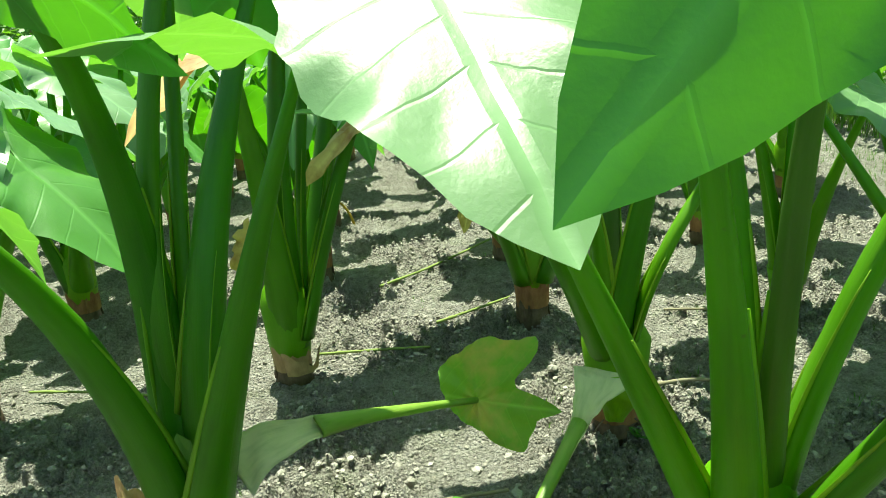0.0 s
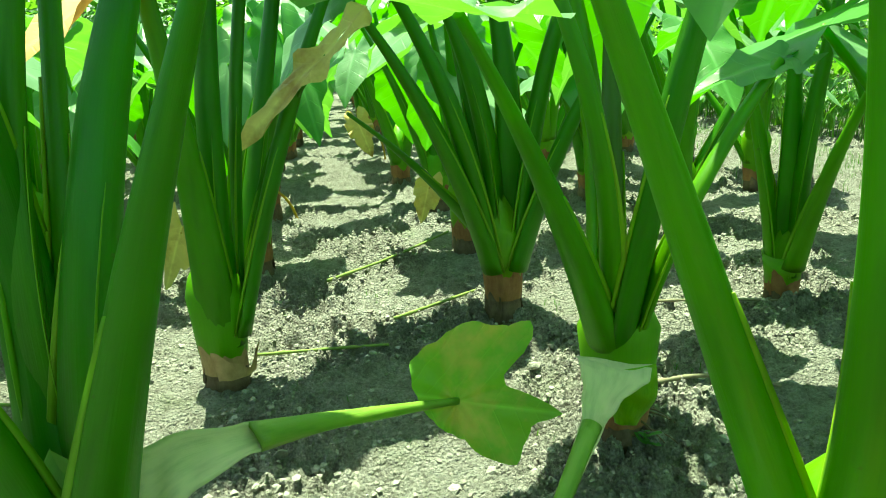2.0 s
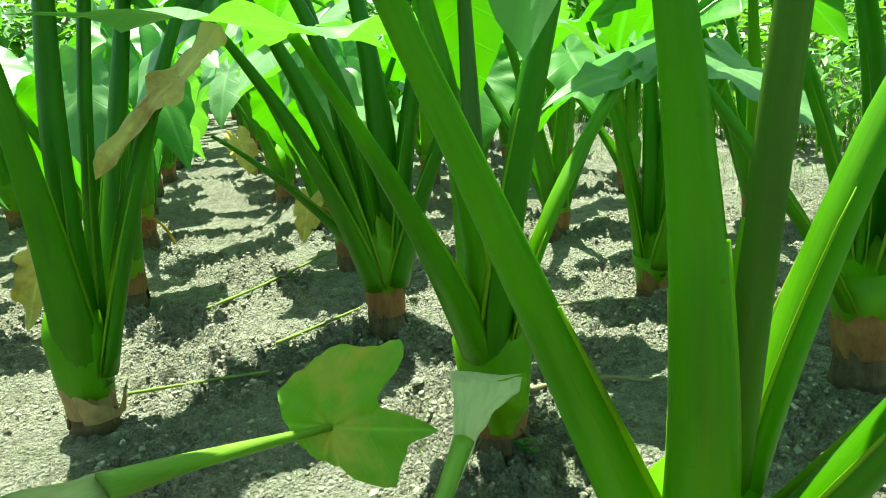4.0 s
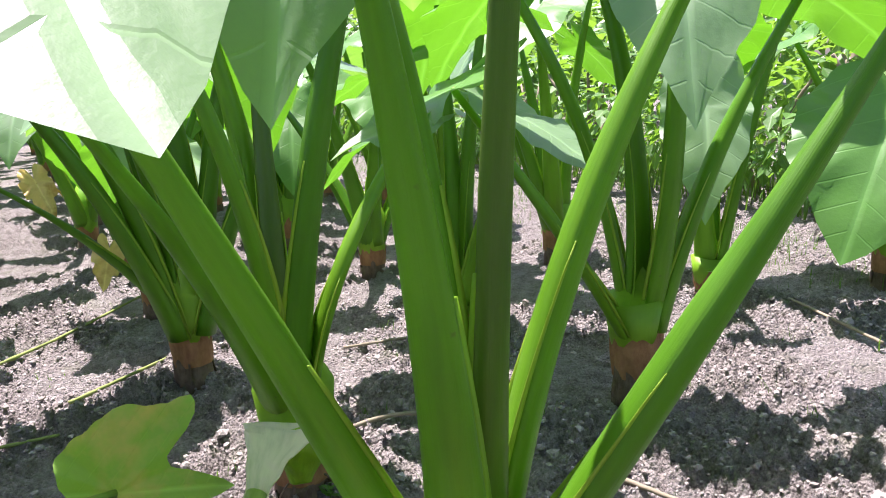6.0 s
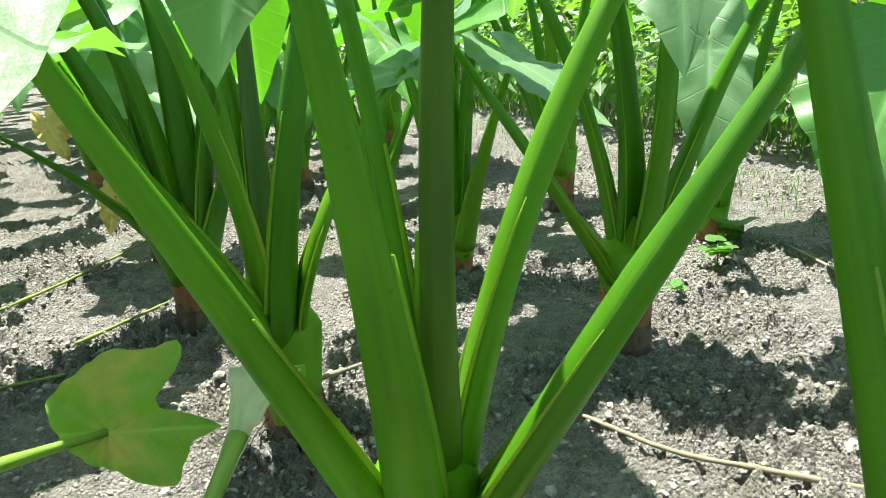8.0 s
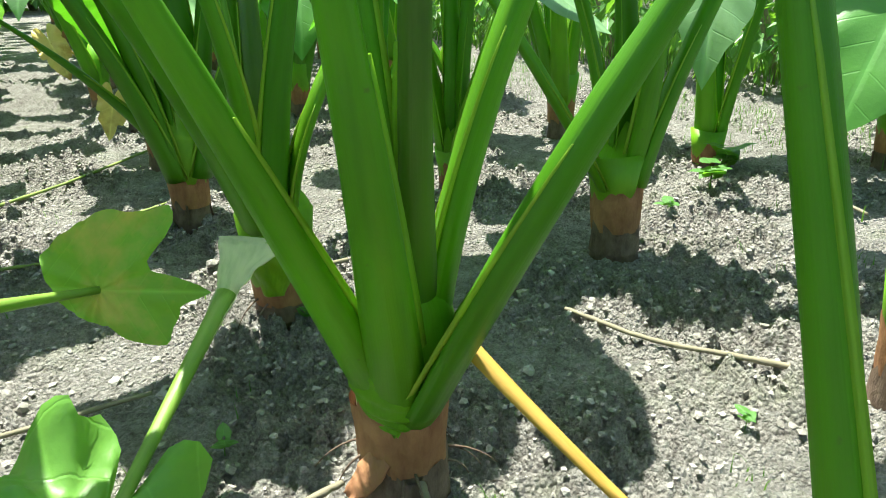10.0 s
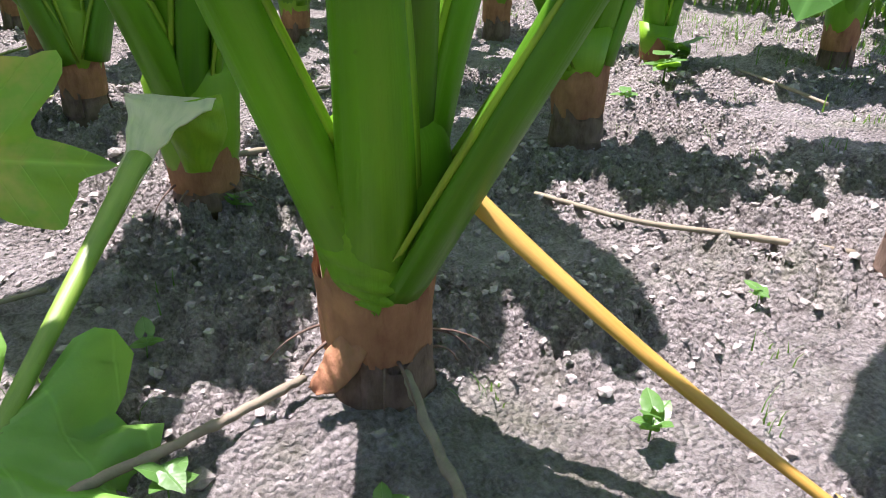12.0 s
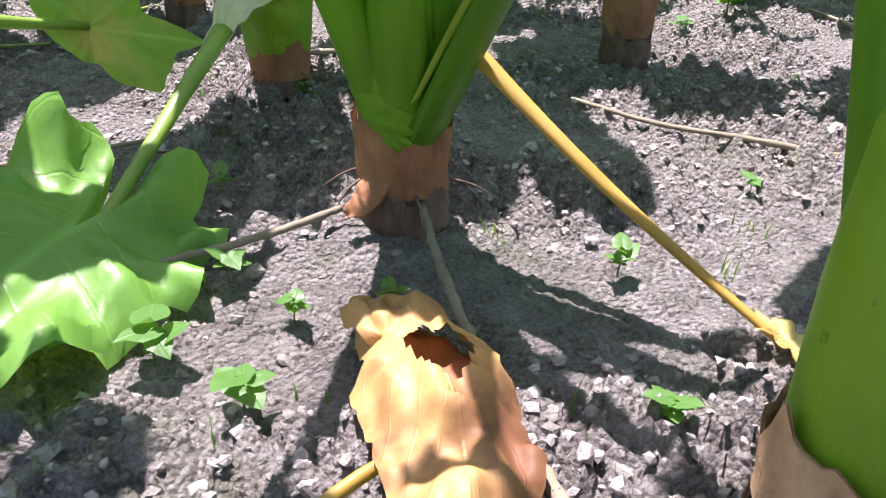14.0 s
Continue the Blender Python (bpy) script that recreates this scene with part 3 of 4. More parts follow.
taro((0.255, 2.0), [
    ((0.251, 1.981, 0.143), (0.083, 2.000, 0.340), (-0.060, 1.900, 0.490), 0.046, 0.009, "raw"),
    ((0.244, 1.980, 0.160), (0.172, 1.970, 0.439), (0.004, 2.010, 0.800), 0.066, 0.026),
    ((0.263, 2.000, 0.152), (0.223, 2.020, 0.466), (0.056, 2.070, 0.900), 0.066, 0.026),
    ((0.279, 2.020, 0.172), (0.282, 2.050, 0.483), (0.220, 2.135, 0.950), 0.060, 0.027),
    ((0.292, 2.000, 0.162), (0.331, 2.000, 0.433), (0.504, 2.000, 0.950), 0.060, 0.020),
    ((0.235, 1.975, 0.160), (0.125, 1.955, 0.430), (-0.060, 1.960, 0.740), 0.055, 0.018),
    ((0.250, 2.020, 0.160), (0.200, 2.080, 0.480), (0.120, 2.180, 0.860), 0.055, 0.020),
    ((0.300, 1.980, 0.160), (0.400, 1.950, 0.420), (0.560, 1.900, 0.700), 0.050, 0.016),
], "dense taro plant with many dark petioles and a peeling corm", [None], stem_top=0.27, seed=5, dark=True, stout=1.6, corm_height=0.095, spikes=((-120, 0.05, 30), (-40, 0.02, 20)))
taro((1.075, 1.485), [
    ((1.059, 1.482, 0.127), (0.970, 1.440, 0.244), (0.771, 1.610, 0.610), 0.050, 0.016, "raw"),
    ((1.064, 1.490, 0.160), (1.047, 1.525, 0.343), (0.909, 1.667, 0.803), 0.050, 0.022, "raw"),
    ((1.080, 1.482, 0.160), (1.075, 1.477, 0.407), (1.026, 1.576, 0.888), 0.074, 0.023, "raw"),
    ((1.088, 1.473, 0.159), (1.102, 1.422, 0.431), (1.113, 1.423, 0.818), 0.068, 0.030, "raw"),
    ((1.114, 1.459, 0.203), (1.190, 1.445, 0.412), (1.363, 1.400, 0.750), 0.056, 0.019),
], "taro plant with an orange-brown corm standing clear of the soil", [True, True, True, {"tip": (1.035, 1.27, 0.535), "material": BLADE_SHEEN, "up": (-0.4, -0.8, 0.4), "broad": 0.8, "label": "pale waxy hanging leaf"}], seed=6, corm_height=0.115, corm_radius=0.042, stem_top=0.255, spikes=((-45, 0.045, 34), (-130, 0.02, 24)))
taro((0.9, 2.0), [
    ((0.894, 2.003, 0.087), (0.862, 2.016, 0.270), (0.790, 2.103, 0.658), 0.055, 0.015),
    ((0.904, 1.998, 0.102), (0.910, 2.018, 0.306), (0.911, 2.069, 0.800), 0.055, 0.017),
    ((0.909, 1.996, 0.102), (0.923, 1.990, 0.310), (1.007, 2.004, 0.800), 0.055, 0.021),
    ((0.912, 1.973, 0.095), (0.932, 1.932, 0.245), (0.992, 1.822, 0.540), 0.050, 0.016),
], "smaller taro plant with slim petioles", corm_height=0.05, corm_radius=0.032, stem_top=0.16, seed=7)
taro((1.63, 1.96), [
    ((1.624, 1.964, 0.077), (1.58, 1.93, 0.26), (1.46, 1.78, 0.53), 0.050, 0.018),
    ((1.642, 1.951, 0.078), (1.674, 1.927, 0.282), (1.769, 1.856, 0.800), 0.050, 0.020),
    ((1.650, 1.983, 0.086), (1.647, 1.985, 0.276), (1.693, 2.048, 0.737), 0.050, 0.018),
], "small taro plant with weeds round its foot", [{"tip": (1.395, 1.685, 0.28), "material": BLADE_SHEEN, "broad": 0.8, "up": (-0.4, -0.8, 0.4)}], corm_height=0.04, corm_radius=0.034, stem_top=0.16, seed=8)
taro((0.640, 0.422), [
    ((0.634, 0.418, 0.110), (0.605, 0.504, 0.449), (0.505, 0.562, 0.920), 0.062, 0.006, "raw"),
    ((0.655, 0.405, 0.14), (0.76, 0.36, 0.48), (0.90, 0.30, 0.85), 0.070, 0.014, "raw"),
    # Unseen stalk; its broad blade is put sunward to darken this plant's stem.
    ((0.660, 0.440, 0.16), (0.662, 0.470, 0.50), (0.605, 0.515, 0.88), 0.060, 0.014, "raw"),
], "taro plant with a broad sheath and a yellowing husk", [{"tip": (0.282, 0.428, 0.662), "up": (0.10, 0.80, 0.20), "broad": 0.80, "cup": 0.06, "droop": 0.04}, True, {"tip": (0.578, 0.75, 0.80), "broad": 1.1}], corm_height=0.07, corm_radius=0.046, stem_top=0.30, seed=9, husk="pale", profile=((0, 0, 0.04, 0.046), (0, 0, 0.10, 0.050), (-0.004, 0.004, 0.18, 0.046), (-0.010, 0.012, 0.26, 0.034), (-0.012, 0.018, 0.32, 0.012)), spikes=((170, 0.06, 26), (-100, 0.03, 30)))


taro((1.15, 0.86), [
    ((1.175, 0.86, 0.18), (1.24, 0.87, 0.42), (1.36, 0.90, 0.80), 0.050, 0.018),
    ((1.165, 0.84, 0.18), (1.21, 0.78, 0.42), (1.30, 0.68, 0.74), 0.050, 0.018),
    ((1.170, 0.88, 0.20), (1.22, 0.96, 0.48), (1.28, 1.08, 0.86), 0.050, 0.018),
    ((1.180, 0.85, 0.18), (1.30, 0.82, 0.38), (1.47, 0.78, 0.62), 0.050, 0.018),
], "taro plant with a brown corm beside a dry runner", seed=15, corm_height=0.11)
taro((2.10, 1.79), [
    ((2.07, 1.77, 0.16), (1.99, 1.70, 0.36), (1.84, 1.615, 0.45), 0.045, 0.016),
    ((2.10, 1.77, 0.16), (2.07, 1.76, 0.42), (2.00, 1.70, 0.72), 0.045, 0.018),
    ((2.12, 1.81, 0.16), (2.18, 1.86, 0.42), (2.27, 1.93, 0.70), 0.045, 0.018),
    ((2.09, 1.82, 0.16), (2.05, 1.92, 0.40), (1.98, 2.05, 0.68), 0.045, 0.018),
], "taro plant at the field's edge with a low bright green leaf", [{"tip": (1.66, 1.555, 0.17), "broad": 1.25, "up": (-0.5, -0.6, 0.5)}], seed=14, corm_height=0.09)


# ---- the rest of the field, in rows ----
def field_plant(seed, height):
    rnd = random.Random(seed)
    stalks = []
    turn = rnd.uniform(0, 360)
    for i in range(rnd.choice((5, 6, 6, 7))):
        a = radians(turn + i * 137.5)
        spreadout = rnd.uniform(0.05, 0.34)
        h = height * rnd.uniform(0.72, 1.08) * (1 - 0.5 * spreadout)
        d = Vector((math.cos(a), math.sin(a), 0))
        stalks.append((d * 0.03 + Vector((0, 0, 0.16)), d * spreadout * 0.42 + Vector((0, 0, h * 0.55)), d * spreadout + Vector((0, 0, h)), 0.055, 0.02))
    return taro((0, 0), stalks, PLANT, seed=seed, dark=seed % 2 == 0, corm_height=rnd.uniform(0.06, 0.12), fall=(30, 72), waxy=0.4)


MODELS = [field_plant(31 + k, 0.70 + 0.045 * k) for k in range(5)]
SPOTS = [(0.165, 2.6), (-0.45, 2.42), (-0.605, 3.145), (0.85, 2.70), (1.44, 2.50)]
rows = random.Random(77)
for row in range(-5, 4):
    for step in range(0, 18):
        x, y = 0.50 + row * 0.66 - 0.2 * step * 0.6 + rows.uniform(-0.05, 0.05), 0.88 + step * 0.6 + rows.uniform(-0.07, 0.07)
        close = min((x - a) ** 2 + (y - b) ** 2 for a, b in SPOTS + [(0.503, 0.875), (0.41, 1.42), (-0.18, 0.92), (-0.31, 1.68), (0.255, 2.0), (1.075, 1.485), (0.9, 2.0), (1.63, 1.96), (2.10, 1.79), (1.15, 0.86)])
        if close > 0.2 and x < 2.2 - 0.28 * (y - 1.8) and not (y < 1.1 and -0.6 < x < 1.9):
            SPOTS.append((x, y))
for row in range(-4, 3):
    for step in range(4):
        SPOTS.append((0.72 + row * 0.66 + 0.12 * step + rows.uniform(-0.05, 0.05), -0.75 - step * 0.6 + rows.uniform(-0.07, 0.07)))
for k, (x, y) in enumerate(SPOTS):
    m = pose(x, y, 0, 0, 0, rows.uniform(0, 360))
    if k < len(MODELS):
        MODELS[k].matrix_basis = m
    else:
        copy_thing(MODELS[rows.randrange(5)], m)


# ---- fallen and folded leaves ----
def named(kind):
    """The plant whose label starts so."""
    return next(o for o in scene.objects if o.parent is None and o.get("label", "").startswith(kind))


def loose_stalk(name, points, w0, w1, material, parent, label, groove=0.8, axis=None, taper=1.6):
    a, m, b = (Vector(p) - parent.location for p in points)
    axis = axis or (a.x, a.y)
    return part(name, stalk_bmesh(a, m, b, w0, w1, axis, groove, taper=taper), material, parent, label)


def trough_bmesh(points, widths, depths, up, thick=0.0016, steps=24, across=10):
    """A thin open gutter along a smooth line: the flattened sheath of a folded leaf."""
    pts, up = [Vector(q) for q in points], Vector(up).normalized()
    bm = bmesh.new()
    rows_, uvs = [], []
    for i in range(steps + 1):
        f = i / steps * (len(pts) - 1)
        k = min(int(f), len(pts) - 2)
        u = f - k
        p0, p1, p2, p3 = pts[max(0, k - 1)], pts[k], pts[k + 1], pts[min(len(pts) - 1, k + 2)]
        p = 0.5 * (2 * p1 + (p2 - p0) * u + (2 * p0 - 5 * p1 + 4 * p2 - p3) * u * u + (3 * p1 - p0 - 3 * p2 + p3) * u ** 3)
        side = (p2 - p0).normalized().cross(up).normalized()
        w = widths[k] + (widths[k + 1] - widths[k]) * (3 * u * u - 2 * u ** 3)
        d = depths[k] + (depths[k + 1] - depths[k]) * u
        ring, spots = [], []
        for face_ in (0, 1):
            for j in (range(across + 1) if face_ == 0 else range(across, -1, -1)):
                c = 2 * j / across - 1
                q = p + side * c * w * 0.5 + up * (d * (c * c - 0.4) + 0.002 * math.sin(4 * c + 9 * f)) - up * thick * face_
                ring.append(bm.verts.new(q))
                spots.append((i / steps, j / across))
        rows_.append(ring)
        uvs.append(spots)
    grid_faces(bm, rows_, uvs, True)
    return bm


NEAR_LEFT, MAIN, COLLARED = named("large dark green"), named("large taro"), named("taro plant with a pale collar")
wilted = loose_stalk("wilted_petiole", ((-0.041, 1.020, 0.235), (0.005, 1.090, 0.210), (0.163, 1.240, 0.157)), 0.036, 0.012, STALK_PALE, NEAR_LEFT, "pale bent petiole of a wilted leaf", 0.9, None, 1.2)
part("sheath", trough_bmesh([Vector(q) - NEAR_LEFT.location for q in ((-0.128, 0.935, 0.221), (-0.094, 0.965, 0.240), (-0.041, 1.020, 0.235), (0.005, 1.090, 0.208))], (0.085, 0.062, 0.034, 0.016), (0.012, 0.012, 0.010, 0.004), (0.1, -0.75, 0.65)), SUNLIT_COLLAR, wilted, "opened sheath of the wilted leaf, coloured whitish as if sunlit")
part("leaf_blade", blade_bmesh(Vector((0.163, 1.243, 0.156)) - NEAR_LEFT.location, Vector((0.296, 1.262, 0.124)) - NEAR_LEFT.location, (-0.15, -0.85, 0.35), 1.0, 0.22, 0.05, 0.03, 411, rings=12, spokes=90, outline="wilted", crumple=0.07, pleat=0.035), BLADE_FALLEN, wilted, "wilted yellow-green leaf resting near the soil")
folded = loose_stalk("folded_petiole", ((0.326, 1.152, 0.163), (0.258, 1.020, 0.105), (0.185, 0.872, 0.042)), 0.026, 0.015, STALK_PALE, COLLARED, "pale petiole folded down to the soil", 0.75, (0.41, 1.0), 2.0)
part("collar", trough_bmesh([Vector(q) - COLLARED.location for q in ((0.372, 1.262, 0.197), (0.366, 1.222, 0.199), (0.342, 1.182, 0.180), (0.324, 1.146, 0.160), (0.290, 1.080, 0.130))], (0.100, 0.090, 0.048, 0.028, 0.016), (0.002, 0.004, 0.012, 0.012, 0.006), (0.05, -0.35, 0.9)), SUNLIT_COLLAR, folded, "flattened sheath of the folded leaf, coloured whitish as if sunlit")
part("collar", trough_bmesh([Vector(q) - COLLARED.location for q in ((0.388, 1.240, 0.196), (0.392, 1.238, 0.160), (0.388, 1.255, 0.105))], (0.070, 0.066, 0.030), (-0.016, -0.014, -0.008), (-0.2, -1, 0.1)), SHEATH, COLLARED, "pale yellow-green flap hanging under the fold")
part("leaf_blade", blade_bmesh(Vector((0.168, 0.868, 0.055)) - COLLARED.location, Vector((0.03, 0.63, 0.03)) - COLLARED.location, (0.2, -0.45, 1), 1.0, 0.16, 0.12, 0.10, 77, rings=12, spokes=80, tears=0.18, crumple=0.16), BLADE_FRESH, folded, "wavy green leaf lying on the soil")
yellowed = loose_stalk("withered_petiole", ((0.545, 0.875, 0.205), (0.655, 0.715, 0.088), (0.737, 0.588, 0.016)), 0.023, 0.009, STALK_YELLOW, MAIN, "withered yellow petiole fallen to the soil", 0.5)
part("leaf_blade", blade_bmesh(Vector((0.738, 0.586, 0.020)) - MAIN.location, Vector((0.735, 0.50, 0.016)) - MAIN.location, (0.3, -0.3, 1), 0.55, 0.3, 0.1, 0.06, 78, crumple=0.1), BLADE_YELLOW, yellowed, "withered cream-yellow leaf")


def root_hairs(plant, radius, seed):
    """Short dry rootlets round the foot of a corm."""
    rnd = random.Random(seed)
    for _ in range(14):
        a = rnd.uniform(0, 6.28)
        d = Vector((math.cos(a), math.sin(a), 0))
        g = soil_height(plant.location.x, plant.location.y)
        start = d * radius * 1.0 + Vector((0, 0, g + rnd.uniform(0.01, 0.04)))
        end = d * radius * rnd.uniform(1.5, 2.3) + Vector((rnd.uniform(-0.01, 0.01), rnd.uniform(-0.01, 0.01), g - 0.002))
        part("rootlet", stalk_bmesh(start, (start + end) / 2 + Vector((0, 0, 0.008)), end, 0.004, 0.0015, (0, 0), 0, 5, 5), CORM, plant)


for plant, radius in ((MAIN, 0.045), (COLLARED, 0.046), (NEAR_LEFT, 0.042)):
    root_hairs(plant, radius, int(radius * 1e4))
part("sheath_tip", trough_bmesh(((-0.019, -0.062, 0.200), (-0.018, -0.056, 0.165), (-0.017, -0.053, 0.135), (-0.016, -0.050, 0.116), (-0.016, -0.049, 0.102)), (0.090, 0.092, 0.070, 0.036, 0.004), (-0.024, -0.024, -0.016, -0.006, 0.0), (-0.31, -0.95, 0.0)), SHEATH, MAIN, "pale green pointed end of the outer sheath")
part("husk", trough_bmesh(((-0.026, -0.036, 0.078), (-0.044, -0.036, 0.058), (-0.056, -0.036, 0.042), (-0.070, -0.036, 0.034)), (0.026, 0.032, 0.026, 0.010), (0.002, -0.006, -0.004, 0.004), (-0.4, -0.7, 0.6), 0.002), HUSK, MAIN, "curled pinkish-brown flap of husk")
part("husk", shell_bmesh(-0.03, 0.0, 0.03, 0.20, 0.050, 0.060, ((4, 0.03, 0.5), (9, 0.012, 1.2)), turn=150, span=75, thick=0.002), HUSK_PALE, NEAR_LEFT, "loose papery yellow-brown husk")
part("husk", shell_bmesh(0.012, -0.008, 0.02, 0.060, 0.046, 0.056, ((3, 0.02, 0.2), (7, 0.006, 1.2)), turn=-100, span=110, thick=0.002), HUSK_PALE, named("taro plant with upright"), "torn pale papery husk")


def crumpled_bmesh(line, widths, arch, hole=None, seed=0, along=60, across=36, crumple=0.012):
    """A dry leaf: an arched, crumpled sheet along a line, with ragged margins and a torn hole."""
    a, m, b = (Vector(q) for q in line)
    at, way = bent(a, m, b)
    bm = bmesh.new()
    layer = bm.loops.layers.uv.new("UVMap")
    table = []
    for i in range(along + 1):
        u = i / along
        side = way(u).cross(Vector((0, 0, 1))).normalized()
        row = []
        for j in range(across + 1):
            c = 2 * j / across - 1
            hand = 0 if c < 0 else 1
            w = widths[hand] * (math.sin(math.pi * min(1, 0.10 + 0.9 * u)) ** 0.35 if u > 0.5 else min(1.0, 0.45 + 1.6 * u))
            w *= 1 + 0.16 * noise.noise((u * 6, hand * 3.0, seed)) + 0.07 * noise.noise((u * 19, hand * 7.0, seed))
            p = at(u) + side * c * w
            p.z += arch * (1 - abs(c) ** 2.2) * (0.55 + 0.45 * math.sin(math.pi * u))
            p.z += crumple * (noise.noise((p.x * 22, p.y * 22, seed)) + 0.55 * noise.noise((p.x * 55, p.y * 55, seed + 3)))
            p.z += 0.005 * math.sin(3.2 * c + 14 * u) * abs(c)
            p += way(u) * 0.012 * noise.noise((c * 3.1, seed, 1.0)) * (1 - u)
            row.append((bm.verts.new(p), u, c))
        table.append(row)
    for i in range(along):
        for j in range(across):
            corners = (table[i][j], table[i][j + 1], table[i + 1][j + 1], table[i + 1][j])
            u, c = corners[0][1], corners[0][2]
            if hole and ((u - hole[0]) / hole[2]) ** 2 + ((c - hole[1]) / hole[3]) ** 2 < 1 + 0.7 * noise.noise((u * 16, c * 5, seed)):
                continue
            face_ = bm.faces.new([q[0] for q in corners])
            for loop, q in zip(face_.loops, corners):
                loop[layer].uv = (0.5 + q[1] * 0.5, 0.5 + q[2] * 0.5)
    return bm


def dry_leaf():
    leaf = thing("dry_leaf", "curled dry brown leaf lying on the soil", "dead leaf", at=(0.44, 0.62, 0.0))
    o = leaf.location
    line = [Vector(q) - o for q in ((0.432, 0.722, 0.012), (0.443, 0.61, 0.022), (0.415, 0.44, 0.016))]
    blade = part("leaf_blade", crumpled_bmesh(line, (0.056, 0.060), 0.038, (0.40, -0.12, 0.11, 0.36), 5, crumple=0.024), BLADE_DRY, leaf, "crumpled brown blade with a torn hole")
    part("inner_fold", crumpled_bmesh([q - Vector((0, 0, 0.004)) for q in line], (0.045, 0.050), 0.012, None, 8, 24, 14), HUSK, blade, "dark folded underside of the dry leaf")
    curl = [Vector(q) - o for q in ((0.408, 0.742, 0.016), (0.405, 0.70, 0.030), (0.412, 0.655, 0.036))]
    part("leaf_lobe", crumpled_bmesh(curl, (0.014, 0.016), 0.012, None, 11, 20, 10, 0.006), BLADE_DRY, blade, "curled pinkish-brown lobe of the dry leaf")
    part("petiole", stalk_bmesh(Vector((-0.115, -0.105, 0.008)), Vector((-0.075, -0.085, 0.018)), Vector((-0.03, -0.07, 0.024)), 0.012, 0.010, (0.3, 0.3), 0.3), STALK_YELLOW, leaf, "dry yellow petiole")


dry_leaf()


def hanging_yellow(root, tip, seed, label):
    """A yellowed leaf that has sunk beside a plant, with the end of its stalk on the soil."""
    leaf = thing("yellow_leaf", label, "dead leaf", "yellowed leaves", (root[0], root[1], 0))
    shift = leaf.location
    a, b = Vector(root) - shift, Vector(tip) - shift
    part("leaf_blade", blade_bmesh(a, b, (0.1, -1, 0.4), 0.8, 0.15, 0.2, 0.09, seed, tears=0.2), BLADE_YELLOW, leaf)
    part("petiole", stalk_bmesh(a, a + Vector((0.05, 0.04, -0.02)), Vector((0.13, 0.06, -0.01)), 0.010, 0.012, (0.4, 0.4), 0.3), STALK_YELLOW, leaf)


hanging_yellow((-0.60, 2.25, 0.17), (-0.655, 2.24, 0.015), 301, "yellow wilted leaf standing at a plant's foot")
hanging_yellow((0.06, 2.53, 0.21), (0.03, 2.53, 0.10), 302, "yellow wilted leaf beside a taro plant")
hanging_yellow((-0.62, 3.05, 0.15), (-0.62, 3.02, 0.03), 303, "yellow-green wilted leaf beside a taro plant")
hanging_yellow((-0.45, 4.6, 0.22), (-0.38, 4.55, 0.03), 305, "yellow wilted leaf far down the lane")


def runner(points, w0, w1, material, label, seed=0):
    """A runner or dead stalk lying on the soil, slightly knobbly."""
    rnd = random.Random(seed)
    bm = bmesh.new()
    pts = [Vector((x, y, soil_height(x, y) + z + 0.006)) for x, y, z in points]
    rows, uvs, sides, steps = [], [], 8, 10 * (len(pts) - 1)
    for i in range(steps + 1):
        f = i / steps * (len(pts) - 1)
        k = min(int(f), len(pts) - 2)
        u = f - k
        p0, p1, p2, p3 = pts[max(0, k - 1)], pts[k], pts[k + 1], pts[min(len(pts) - 1, k + 2)]
        p = 0.5 * ((2 * p1) + (p2 - p0) * u + (2 * p0 - 5 * p1 + 4 * p2 - p3) * u * u + (3 * p1 - p0 - 3 * p2 + p3) * u ** 3)
        t = (p2 - p1).normalized()
        side = t.cross(Vector((0, 0, 1))).normalized()
        up = side.cross(t)
        r = 0.36 * (w0 + (w1 - w0) * i / steps) * (1 + 0.10 * rnd.uniform(-1, 1) + (0.25 if i % 9 == 4 else 0))
        p = p + side * rnd.uniform(-0.001, 0.001)
        rows.append([bm.verts.new(p + side * r * math.cos(6.2832 * j / sides) + up * r * math.sin(6.2832 * j / sides)) for j in range(sides)])
        uvs.append([(i / steps, j / sides) for j in range(sides)])
    grid_faces(bm, rows, uvs, True)
    ob = part("runner", bm, material, None)
    return tagged(ob, label, "runner", "runners on the soil")


runner([(0.86, 1.26, 0.004), (0.93, 1.115, 0.004), (1.02, 1.02, 0.006), (1.13, 0.93, 0.0)], 0.010, 0.013, TWIG, "long dry runner lying across the soil", 1)
runner([(0.502, 0.868, 0.016), (0.500, 0.800, 0.006), (0.494, 0.702, 0.004), (0.487, 0.605, 0.003), (0.492, 0.517, 0.002), (0.50, 0.42, 0.0)], 0.012, 0.017, TWIG, "dry root-like runner from the foot of a plant", 2)
runner([(0.425, 0.912, 0.006), (0.36, 0.897, 0.004), (0.305, 0.878, 0.004), (0.232, 0.851, 0.006), (0.173, 0.809, 0.004), (0.12, 0.77, 0.002)], 0.011, 0.013, TWIG, "dry runner half sunk into the soil", 3)
runner([(-0.27, 1.755, 0.01), (-0.12, 1.79, 0.004), (0.0, 1.81, 0.004)], 0.011, 0.008, RUNNER, "greenish runner from the foot of a plant", 4)
runner([(-0.22, 2.275, 0.004), (-0.08, 2.47, 0.004), (0.10, 2.785, 0.004)], 0.013, 0.010, RUNNER, "greenish runner lying in the lane", 5)
runner([(-0.005, 1.98, 0.004), (0.10, 2.07, 0.006), (0.20, 2.16, 0.01)], 0.013, 0.009, RUNNER, "cut greenish runner on the soil", 6)
